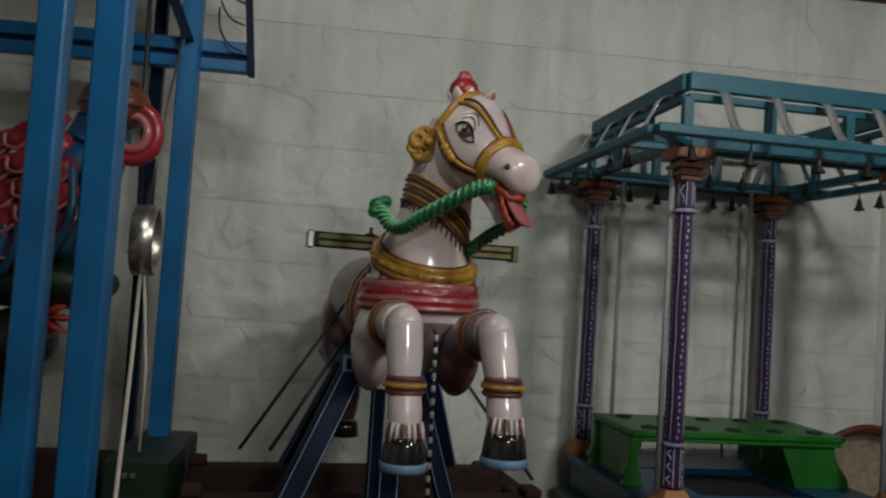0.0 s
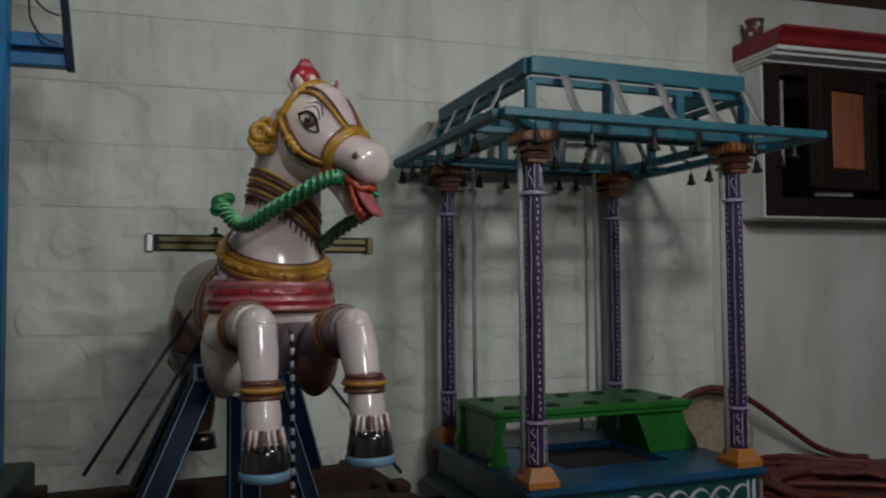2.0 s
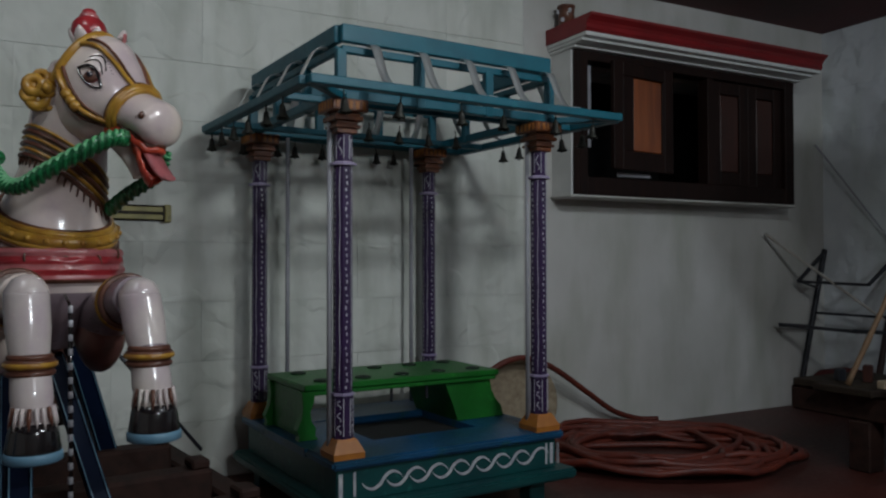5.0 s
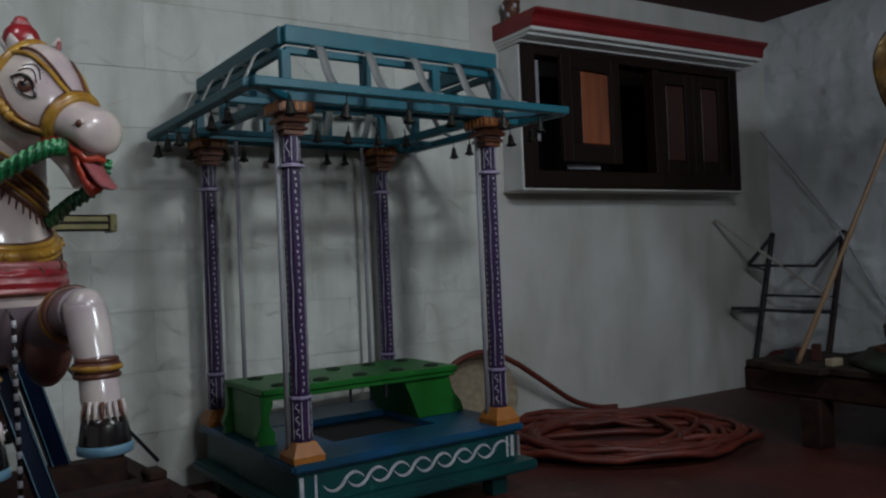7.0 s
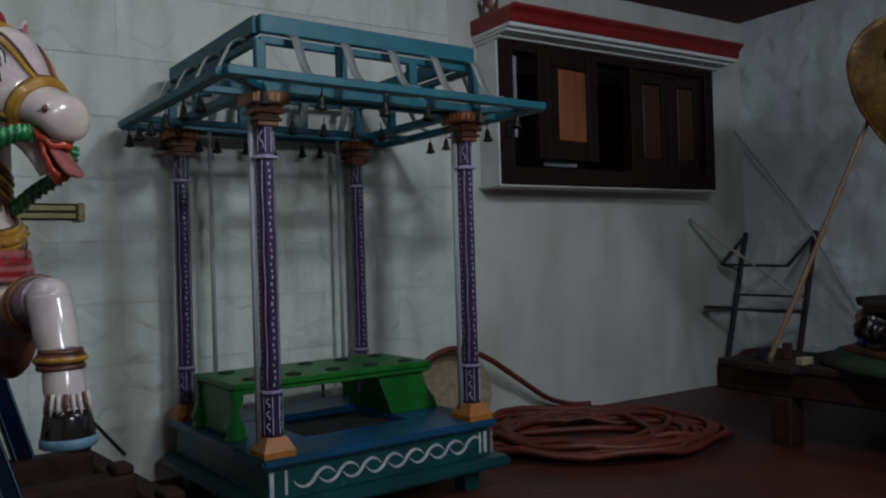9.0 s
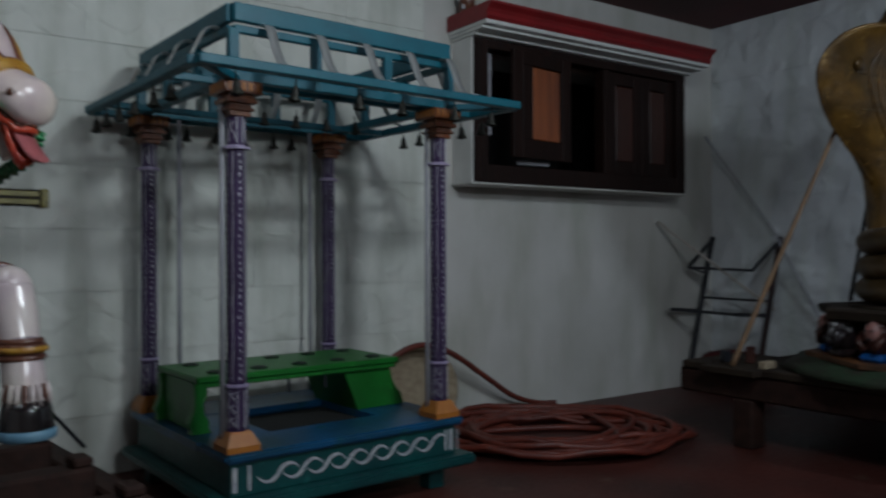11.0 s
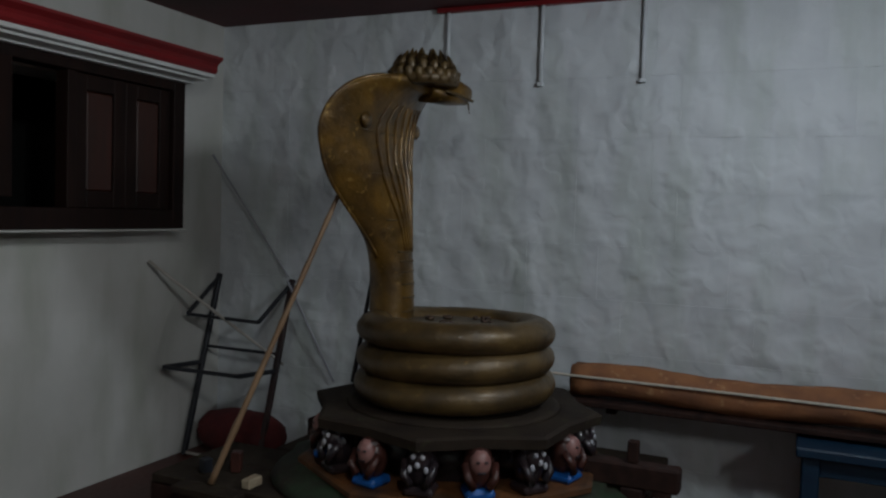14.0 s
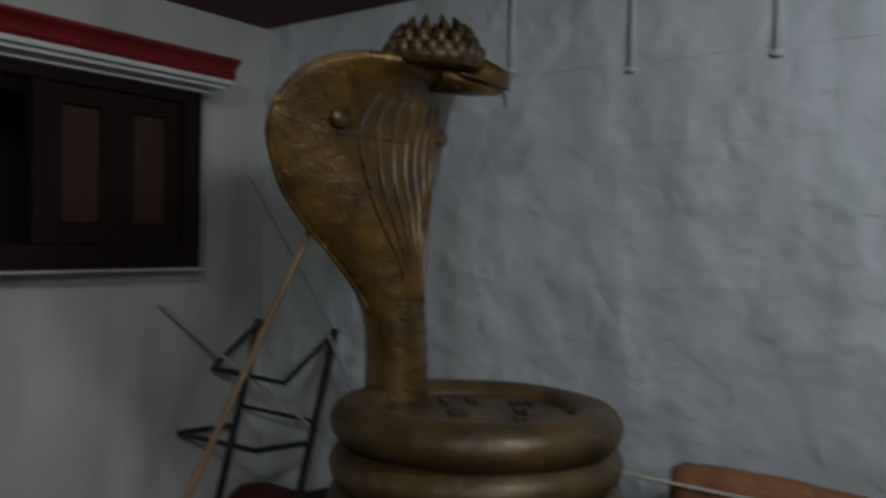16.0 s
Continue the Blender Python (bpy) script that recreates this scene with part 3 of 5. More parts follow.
    for (p, q) in (((-0.56, -0.555), (0.57, -0.555)), ((-0.56, 0.53), (0.57, 0.53)), ((-0.56, -0.53), (-0.56, 0.505)), ((0.57, -0.53), (0.57, 0.505))):
        part("inner_beam", beam((*p, Z + 0.078), (*q, Z + 0.078), 0.05, 0.040), TEAL, c)
    y0, y1, x0, x1 = -0.80, 0.60, -0.795, 0.80
    for p, q in (((x0, y0), (x1, y0)), ((x0, y1), (x1, y1)), ((x0, y0 + 0.027), (x0, y1 - 0.027)), ((x1, y0 + 0.027), (x1, y1 - 0.027))):
        part("outer_rail", beam((*p, 1.852), (*q, 1.852), 0.052, 0.036), TEAL, c)
    for s in (-1, 1):
        part("cross_beam", beam((x0 + 0.027, s * 0.40 - 0.06, 1.85), (x1 - 0.027, s * 0.40 - 0.06, 1.85), 0.04, 0.03), TEAL, c)
        part("corner_arm", beam((s * 0.55, -0.57, 1.848), (s * 0.77, -0.775, 1.848), 0.04, 0.03), TEAL, c)
        part("corner_arm", beam((s * 0.55, 0.52, 1.848), (s * 0.77, 0.58, 1.848), 0.04, 0.03), TEAL, c)
    t0, t1 = -0.565, 0.545
    tx0, tx1 = -0.555, 0.56
    for p, q in (((tx0, t0), (tx1, t0)), ((tx0, t1), (tx1, t1)), ((tx0, t0 + 0.02), (tx0, t1 - 0.02)), ((tx1, t0 + 0.02), (tx1, t1 - 0.02))):
        part("top_rail", beam((*p, 2.118), (*q, 2.118), 0.036, 0.075), TEAL, c)
        part("mid_rail", beam((*p, 2.05), (*q, 2.05), 0.03, 0.032), TEAL, c)
    up = part("upright", box(-0.022, 0.022, -0.018, 0.018, 1.836, 2.05), TEAL, c, pose_m=pose(tx0, t0, 0))
    for x in (tx0 + 0.38, tx0 + 0.75, tx1):
        again(up, c, pose(x, t0, 0))
    for x in (tx0, tx0 + 0.38, tx0 + 0.75, tx1):
        again(up, c, pose(x, t1, 0))
    for y in (t0 + 0.37, t0 + 0.74):
        again(up, c, pose(tx0, y, 0, 0, 0, 90))
        again(up, c, pose(tx1, y, 0, 0, 0, 90))

    # bent aluminium strips from the upper rail to the outer rail
    def strip(b_out):
        b = bmesh.new()
        line = curve_points([(0.0, 0, 2.072), (-0.025, 0, 2.076), (-0.06, 0, 2.055), (-0.09, 0, 2.0), (-0.125, 0, 1.935), (-0.175, 0, 1.885), (-0.245, 0, 1.872)], 4)
        rings = []
        for i, p in enumerate(line):
            d = (line[min(i + 1, len(line) - 1)] - line[max(i - 1, 0)]).normalized()
            nrm = Vector((-d.z, 0, d.x)) * 0.0012
            rings.append([p + nrm + Vector((0, -0.021, 0)), p + nrm + Vector((0, 0.021, 0)), p - nrm + Vector((0, 0.021, 0)), p - nrm + Vector((0, -0.021, 0))])
        loft(b, rings)
        return b
    s = part("strip", strip(0), SILVER, c, "bent aluminium strip", pose_m=pose(tx0 + 0.06, t0, 0, 0, 0, 90))
    for k in range(5):
        m = pose(tx0 + 0.13 + k * 0.235, t0 - 0.012, 0, 0, 0, 90)
        if k == 0:
            s.matrix_basis = m
        else:
            again(s, c, m)
    for k in range(4):
        again(s, c, pose(tx0 - 0.012, t0 + 0.12 + k * 0.28, 0))
        again(s, c, pose(tx1 + 0.012, t0 + 0.16 + k * 0.28, 0, 0, 0, 180))
    for k in range(4):
        again(s, c, pose(tx0 + 0.2 + k * 0.26, t1 - 0.17, 0, 0, 0, -90))
    # bells
    b = bmesh.new()
    lathe(b, [(0.003, 0.022), (0.006, 0.018), (0.011, 0.012), (0.013, 0.0), (0.017, -0.024), (0.027, -0.038), (0.027, -0.043), (0.015, -0.032)], 12)
    tube(b, [(0, 0, 0.018), (0, 0, 0.05)], 0.003, 6)
    ball(b, (0, 0, -0.045), 0.007, seg=6)
    bell = part("bell", b, BRONZE, c, "small dark bronze bell", pose_m=pose(x0 + 0.03, y1 - 0.02, 1.79))
    rnd = random.Random(4)
    for k in range(6):
        again(bell, c, pose(x0 + 0.17 + 0.255 * k + rnd.uniform(-0.03, 0.03), y0 + 0.01, 1.785 + rnd.uniform(-0.006, 0.006), rnd.uniform(-6, 6), rnd.uniform(-6, 6), 0))
    for k in range(5):
        again(bell, c, pose(x0 + 0.005, y0 + 0.26 + 0.215 * k + rnd.uniform(-0.03, 0.03), 1.785, rnd.uniform(-6, 6), 0, 0))
        again(bell, c, pose(x1 - 0.005, y0 + 0.25 + 0.17 * k + rnd.uniform(-0.03, 0.03), 1.785, rnd.uniform(-6, 6), 0, 0))
    for k in range(9):
        again(bell, c, pose(x0 + 0.22 + 0.15 * k + rnd.uniform(-0.03, 0.03), y1 - 0.01, 1.785, 0, rnd.uniform(-6, 6), 0))
    for k in range(5):
        again(bell, c, pose(-0.35 + 0.17 * k, -0.08, 1.80 - 0.0, 0, rnd.uniform(-6, 6), 0))


canopy()


def green_bench():
    c = thing("low_bench", CAN @ pose(0.0, 0.055, 0.346), "bright green wooden seat with scrolled ends and raised pads", "bench")
    # z is counted from the deck
    part("seat", box(-0.555, 0.535, -0.235, 0.27, 0.222, 0.252, 0.006), GREEN, c)
    part("apron", box(-0.54, 0.52, -0.225, -0.205, 0.20, 0.2215, 0.003), GREEN, c)

    def end(side):
        b = bmesh.new()
        prof = [(0.10, 0.222), (0.31, 0.222), (0.33, 0.19), (0.34, 0.14), (0.365, 0.095), (0.40, 0.055), (0.41, 0.02), (0.415, 0.0), (0.13, 0.0), (0.10, 0.08), (0.05, 0.20)]
        loft(b, [[Vector((side * (px + 0.17), y, z)) for px, z in prof] for y in (-0.20, 0.235)])
        for f in b.faces:
            f.smooth = False
        bmesh.ops.recalc_face_normals(b, faces=b.faces[:])
        return b
    part("scrolled_end", end(1), GREEN, c)
    def scroll_leg(y):
        b = bmesh.new()
        prof = [(-0.030, 0.2215), (0.035, 0.2215), (0.030, 0.17), (0.012, 0.13), (0.018, 0.085), (0.040, 0.05), (0.036, 0.02), (0.050, 0.0), (-0.045, 0.0), (-0.040, 0.02), (-0.052, 0.05), (-0.030, 0.10), (-0.024, 0.16)]
        loft(b, [[Vector((-0.535 + px, yy, z)) for px, z in prof] for yy in (y - 0.022, y + 0.022)])
        for f in b.faces:
            f.smooth = False
        bmesh.ops.recalc_face_normals(b, faces=b.faces[:])
        part("scrolled_leg", b, GREEN, c)
    scroll_leg(-0.205)
    scroll_leg(0.22)
    part("end_board", box(-0.545, -0.525, -0.183, 0.198, 0.0, 0.2215, 0.004), GREEN, c)
    b = bmesh.new()
    lathe(b, [(0.038, 0), (0.04, 0.006), (0.03, 0.010), (0.024, 0.007), (0.018, 0.012), (0.006, 0.013)], 12)
    pad = part("pad", b, GREEN_DARK, c, "round dark green pad", pose_m=pose(-0.43, -0.14, 0.252))
    for i in range(5):
        for y in (-0.14, 0.16):
            if i or y > 0:
                again(pad, c, pose(-0.43 + i * 0.215, y, 0.252, 0, 0, 20 * i))
    for x in (-0.08, 0.12):
        part("bolt", box(x - 0.006, x + 0.006, -0.19, -0.178, 0.13, 0.2215, 0.002), BLACK, c)


green_bench()


# ==== horse statue ====
HORSE = pose(-5.925, -1.203, 0, 0, 0, math.degrees(math.atan2(-0.9915, 0.13)))


def horse_statue():
    """u ahead, v to the horse's left, z up."""
    SKIN, GLD, RED_, BRN, BLK, SOLE, GRN, RSE, TNG, LEG, SHD, LGR, SAD = range(13)
    mats = [HORSE_SKIN, GOLD, CRIMSON, HIDE, GLOSSBLACK, PALE_BLUE, ROPE_GREEN, ROSE, TONGUE, HORSE_LEG, HORSE_SHADE, ROPE_LIGHT, SADDLE]
    b = bmesh.new()
    # chest and neck in level rings: height, middle ahead, half width, half depth
    rows = [(0.90, 0.24, 0.06, 0.10), (0.96, 0.25, 0.15, 0.18), (1.04, 0.27, 0.195, 0.22), (1.12, 0.28, 0.208, 0.235), (1.20, 0.285, 0.205, 0.225), (1.28, 0.29, 0.185, 0.20),
            (1.35, 0.31, 0.160, 0.175), (1.42, 0.35, 0.138, 0.15), (1.50, 0.40, 0.124, 0.138), (1.58, 0.44, 0.116, 0.13), (1.66, 0.475, 0.108, 0.12), (1.74, 0.50, 0.092, 0.105), (1.79, 0.51, 0.05, 0.06)]
    zs = np.linspace(0.90, 1.79, 150)
    cols = [np.interp(zs, [r[0] for r in rows], [r[k] for r in rows]) for k in (1, 2, 3)]
    cols = [np.convolve(np.pad(c, 7, mode="edge"), np.ones(15) / 15, mode="valid") for c in cols]
    N = 72
    rings = []
    for z, cu, hv, hu in zip(zs, *cols):
        band = 0.012 if 1.115 < z < 1.225 else 0.0
        band += 0.006 * abs(math.sin((z - 1.115) / 0.11 * math.pi * 4)) if band else 0
        ring = []
        for k in range(N):
            a = 6.28319 * k / N
            g = band
            if band:
                g += 0.003 * math.sin(14 * a + 3 * math.sin(40 * z))
            ring.append(Vector((cu + (hu + g) * math.cos(a), (hv + g) * math.sin(a) + 0.020 * min(max((z - 1.36) / 0.12, 0), 1), z)))
        rings.append(ring)

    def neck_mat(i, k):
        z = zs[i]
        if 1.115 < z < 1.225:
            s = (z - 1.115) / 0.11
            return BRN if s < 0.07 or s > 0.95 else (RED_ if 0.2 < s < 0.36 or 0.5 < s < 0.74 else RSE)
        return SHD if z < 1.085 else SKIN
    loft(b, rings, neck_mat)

    # slanting painted straps round the neck, with a fringe
    def neck_point(a, h, g):
        z = 1.482 + h
        for _ in range(4):
            z = 1.482 + h - 0.62 * float(np.interp(z, zs, cols[1])) * math.sin(a)
        cu, hv, hu = (float(np.interp(z, zs, c)) for c in cols)
        return Vector((cu + (hu + g) * math.cos(a), (hv + g) * math.sin(a) + 0.020 * min(max((z - 1.36) / 0.12, 0), 1), z))
    for h, r, mi in ((-0.045, 0.0125, BRN), (-0.026, 0.0105, GLD), (-0.008, 0.0125, BRN), (0.010, 0.0105, GLD), (0.028, 0.0125, BRN), (0.045, 0.009, GLD)):
        tube(b, [neck_point(a, h, 0.0) for a in np.linspace(-1.75, 1.75, 34)], r, 8, mi, flat=0.6)
    for a in np.linspace(-1.6, 1.6, 22):
        tube(b, [neck_point(a, -0.05, 0.003), neck_point(a, -0.078, 0.002)], [0.005, 0.002], 6, BRN)
    # barrel and rump
    line = [(-0.62, 1.08, 0.05, 0.06), (-0.56, 1.10, 0.14, 0.16), (-0.42, 1.12, 0.19, 0.21), (-0.2, 1.12, 0.19, 0.205), (0.05, 1.11, 0.185, 0.20), (0.25, 1.10, 0.19, 0.20)]
    us = np.linspace(-0.62, 0.25, 30)
    bc = [np.interp(us, [r[0] for r in line], [r[k] for r in line]) for k in (1, 2, 3)]
    loft(b, [[Vector((u, 0.12 * (u - 0.2) + hv * math.cos(6.28319 * k / 28), z + hz * math.sin(6.28319 * k / 28))) for k in range(28)] for u, z, hv, hz in zip(us, *bc)],
         lambda i, k: BRN if i < 2 else SAD)
    # red saddle girth, edged with gold
    for u0, u1, mi, g in ((-0.02, 0.12, RSE, 0.010), (-0.035, -0.018, GLD, 0.014), (0.118, 0.135, GLD, 0.014), (0.03, 0.07, BRN, 0.013)):
        loft(b, [[Vector((u, 0.12 * (u - 0.2) + (0.188 + g) * math.cos(6.28319 * k / 28), 1.11 + (0.203 + g) * math.sin(6.28319 * k / 28))) for k in range(28)] for u in (u0, u1)], mi)
    # tail and haunches
    tube(b, curve_points([(-0.58, 0, 1.2), (-0.70, 0, 1.22), (-0.78, 0.02, 1.1), (-0.78, 0.02, 0.9), (-0.74, 0.0, 0.75)]), [0.03 + 0.035 * math.sin(math.pi * i / 24) for i in range(25)], 10, BRN)
    for s in (-1, 1):
        ball(b, (-0.40, -0.07 + s * 0.12, 1.0), (0.17, 0.10, 0.20), SAD, 14)
        tube(b, curve_points([(-0.42, -0.07 + s * 0.13, 0.92), (-0.50, s * 0.14, 0.80), (-0.45, s * 0.14, 0.70), (-0.47, s * 0.14, 0.60)]), [0.09 - 0.045 * i / 18 for i in range(19)], 12, SAD)
        lathe(b, [(0.05, 0.0), (0.062, -0.01), (0.07, -0.07), (0.05, -0.075)], 14, (-0.47, s * 0.14, 0.585), BLK)
    # shoulders
    ball(b, (0.30, -0.165, 0.985), (0.135, 0.075, 0.165), SKIN, 16)
    ball(b, (0.40, 0.130, 0.975), (0.125, 0.078, 0.155), SAD, 16, Matrix.Rotation(0.25, 3, "Y"))
    # raised forelegs
    HAIR = (LEG, LEG, BRN)
    for knee, el, br, hf, s in (((0.735, -0.136, 1.085), (0.32, -0.155, 1.03), (0.775, -0.132, 0.906), (0.82, -0.130, 0.745), -1),
                                ((0.785, 0.150, 1.075), (0.42, 0.135, 1.0), (0.845, 0.160, 0.918), (0.88, 0.165, 0.775), 1)):
        el, knee, br, hf = Vector(el), Vector(knee), Vector(br), Vector(hf)
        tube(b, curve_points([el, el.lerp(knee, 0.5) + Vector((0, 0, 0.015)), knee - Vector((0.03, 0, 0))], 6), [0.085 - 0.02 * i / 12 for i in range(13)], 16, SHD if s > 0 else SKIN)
        top = knee + Vector((0.0, 0, 0.062))
        pts = curve_points([top, top - Vector((0, 0, 0.012)), top - Vector((0, 0, 0.04)), knee, knee.lerp(br, 0.5), br, br.lerp(hf, 0.25), br.lerp(hf, 0.55), br.lerp(hf, 0.85), hf], 4)
        prof = np.interp(np.linspace(0, 9, len(pts)), range(10), [0.004, 0.036, 0.054, 0.0585, 0.058, 0.048, 0.052, 0.054, 0.048, 0.052])
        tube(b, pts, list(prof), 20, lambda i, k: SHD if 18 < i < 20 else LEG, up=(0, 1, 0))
        # gold rings
        for dz, r, mi in ((0.020, 0.050, BRN), (0.006, 0.056, BRN), (-0.010, 0.050, BRN), (-0.022, 0.055, BRN), (0.000, 0.0605, GLD)):
            c = br + Vector((0, 0, dz))
            tube(b, [c + Vector((r * math.cos(6.28319 * k / 22), r * math.sin(6.28319 * k / 22), 0)) for k in range(22)], 0.009, 8, mi, True)
        for q, r in ((0.62, 0.078), (0.68, 0.076)):
            c = el.lerp(knee, q) + Vector((0, 0, 0.012))
            tube(b, [c + Vector((0, r * math.cos(6.28319 * k / 22), r * math.sin(6.28319 * k / 22))) for k in range(22)], 0.010, 8, GLD if q < 0.65 else BRN, True, up=(1, 0, 0))
        # fetlock hair, hoof and pale sole
        for k in range(18):
            a = 6.28319 * k / 18
            d = Vector((math.cos(a), math.sin(a), 0))
            tube(b, [hf + d * 0.048 + Vector((0, 0, 0.056)), hf + d * 0.0535 + Vector((0, 0, 0.026)), hf + d * 0.0595 + Vector((0, 0, 0.006 - 0.007 * (k % 2)))], [0.006, 0.0065, 0.0015], 6, HAIR[k % 3])
        lathe(b, [(0.045, 0.012), (0.056, 0.008), (0.062, -0.01), (0.069, -0.058), (0.069, -0.062)], 24, hf, BLK)
        lathe(b, [(0.069, -0.062), (0.073, -0.066), (0.073, -0.086), (0.066, -0.090)], 24, hf, SOLE)
    # head: axis from the poll to the muzzle, turned to the horse's left
    p0, p1 = Vector((0.50, 0.034, 1.768)), Vector((0.785, 0.236, 1.556))
    ax = (p1 - p0).normalized()
    side = Vector((ax.y, -ax.x, 0)).normalized()
    top = side.cross(ax).normalized()
    if top.z < 0:
        top = -top
    shape = [(0.0, 0.05, 0.07, 0.0), (0.05, 0.084, 0.118, -0.008), (0.15, 0.104, 0.152, -0.010), (0.28, 0.109, 0.156, -0.012), (0.42, 0.100, 0.130, -0.015), (0.56, 0.087, 0.090, -0.011), (0.68, 0.082, 0.067, -0.006),
             (0.78, 0.082, 0.066, 0.000), (0.86, 0.082, 0.066, 0.002)]
    shape += [(0.86 + 0.14 * q, 0.080 * math.sqrt(1 - q * q) + 0.002, 0.066 * math.sqrt(1 - q * q) + 0.002, 0.002 - 0.014 * q) for q in (0.3, 0.5, 0.65, 0.78, 0.87, 0.93, 0.97, 0.99, 1.0)]
    ts = np.concatenate([np.linspace(0, 0.86, 56), 0.86 + 0.14 * np.sin(np.linspace(0.08, math.pi / 2, 18))])
    hc = [np.interp(ts, [r[0] for r in shape], [r[k] * 1.1 for r in shape]) for k in (1, 2, 3)]
    hc = [np.convolve(np.pad(c, 1, mode="edge"), np.ones(3) / 3, mode="valid") for c in hc]

    def head_point(t, a, grow=0.0):
        hv, hz, dz = (np.interp(t, ts, c) for c in hc)
        if math.sin(a) < 0:
            hz = hz * float(np.interp(t, [0.60, 0.74, 1.0], [1.0, 0.74, 0.80]))
        return p0.lerp(p1, t) + top * float(dz) + side * float((hv + grow) * math.cos(a)) + top * float((hz + grow) * math.sin(a))
    loft(b, [[head_point(t, 6.28319 * k / 32) for k in range(32)] for t in ts], SKIN)
    # bridle: bands round the head and straps along the cheeks
    def strap(points, r, mi, flat=0.6):
        tube(b, curve_points(points, 5), r, 8, mi, flat=flat)
    for t, r in ((0.640, 0.014), (0.668, 0.010), (0.612, 0.008)):
        tube(b, [head_point(t, 6.28319 * k / 30, 0.004) for k in range(30)], r, 8, GLD if t != 0.612 else BRN, True)
    for t0_, a0_, t1_, a1_, r, mi in ((0.05, 0.16, 0.64, -0.58, 0.016, GLD), (0.06, 0.02, 0.63, -0.74, 0.008, BRN), (0.05, 0.28, 0.63, -0.44, 0.006, BRN),
                                      (0.10, 0.75, 0.62, 1.1, 0.012, GLD), (0.08, 0.9, 0.62, 1.22, 0.007, BRN)):
        for s in (1, -1):
            pts = []
            for q in np.linspace(0, 1, 7):
                a = a0_ + (a1_ - a0_) * q
                pts.append(head_point(t0_ + (t1_ - t0_) * q, a if s > 0 else math.pi - a, 0.004))
            strap(pts, r, mi)
    for t, r in ((0.10, 0.016), (0.065, 0.010)):
        tube(b, [head_point(t, a, 0.004) for a in np.linspace(-0.3, math.pi + 0.3, 18)], r, 8, GLD)
    for q in (0.42, 0.50, 0.58):
        ball(b, head_point(0.05 + 0.59 * q, 0.16 - 0.74 * q, 0.010), (0.017, 0.017, 0.017), GLD, 8)
    # eyes with lids and painted brows, nostrils
    for s in (1, -1):
        def on(t, a, g):
            a -= 0.12
            return head_point(t, a if s > 0 else math.pi - a, g)
        c = on(0.37, 0.50, -0.006)
        nrm = (on(0.37, 0.50, 0.02) - c).normalized()
        turn = nrm.to_track_quat("Z", "Y").to_matrix()
        ball(b, c, (0.028, 0.023, 0.011), RSE, 12, turn)
        ball(b, c + nrm * 0.004, (0.0235, 0.0225, 0.010), BRN, 14, turn)
        ball(b, c + nrm * 0.0105, (0.0125, 0.0125, 0.005), BLK, 10, turn)
        ball(b, c + nrm * 0.0135 + Vector((0.004, -0.002, 0.007)), 0.0035, SKIN, 6)
        strap([on(0.265, 0.44, 0.002), on(0.315, 0.59, 0.004), on(0.37, 0.645, 0.005), on(0.43, 0.59, 0.004), on(0.485, 0.44, 0.002)], 0.0075, BLK)
        strap([on(0.265, 0.44, 0.002), on(0.32, 0.37, 0.004), on(0.38, 0.34, 0.005), on(0.44, 0.36, 0.004), on(0.485, 0.44, 0.002)], 0.0045, BLK)
        for o in (0.80, 0.92):
            strap([on(0.275, o - 0.2, 0.001), on(0.32, o - 0.03, 0.002), on(0.37, o, 0.002), on(0.43, o - 0.12, 0.001)], 0.0028, BLK)
        for q in range(7):
            strap([on(0.335 + 0.022 * q, 0.96 - 0.012 * q, 0.0), on(0.340 + 0.022 * q, 1.02 - 0.02 * q, 0.001)], 0.0018, BLK)
        c = on(0.865, 0.38, -0.002)
        ball(b, c, (0.012, 0.009, 0.012), BRN, 8)
        strap([on(0.84, 0.2, 0.002), on(0.86, 0.55, 0.004), on(0.895, 0.5, 0.003)], 0.005, SKIN)
    # ear
    e = head_point(0.10, math.pi / 2 + 0.75, -0.014)
    tube(b, curve_points([e, e + top * 0.055 - side * 0.006, e + top * 0.092 - side * 0.010 - ax * 0.012], 5), [0.034 - 0.0029 * i for i in range(11)], 10, LEG)
    strap([e + top * 0.03 + ax * 0.020, e + top * 0.055 + ax * 0.017, e + top * 0.085 + ax * 0.006], 0.010, RSE)
    # bow of gilt ribbon behind the cheek
    f = Vector((0.555, -0.062, 1.695))
    w = Vector((0.35, 0.93, 0))
    for dx, dz, r in ((0.0, 0.0, 0.030), (-0.034, 0.008, 0.036), (-0.022, -0.030, 0.038), (0.026, 0.032, 0.024), (0.010, -0.040, 0.026), (-0.012, 0.036, 0.026), (-0.048, -0.018, 0.026)):
        c = f + w * dx + Vector((0.01 * math.cos(dz * 60), 0, dz))
        tube(b, [c + (w * math.cos(6.28319 * k / 12) + Vector((0, 0, 1)) * math.sin(6.28319 * k / 12)) * r * 0.62 for k in range(12)], r * 0.42, 7, GLD, True, up=(1, 0, 0))
        ball(b, c - Vector((0.012, 0, 0)), (r * 0.5, r * 0.7, r * 0.7), GLD, 8)
    ball(b, f + Vector((0.024, 0, 0)), 0.018, GLD, 8)
    # open mouth: upper lip, lower jaw, tongue
    dn = Vector((0, 0, -1))
    jaw = [p0.lerp(p1, 0.30) + dn * 0.085, p0.lerp(p1, 0.44) + dn * 0.105, p0.lerp(p1, 0.55) + dn * 0.125, p0.lerp(p1, 0.63) + dn * 0.155, p0.lerp(p1, 0.68) + dn * 0.188]
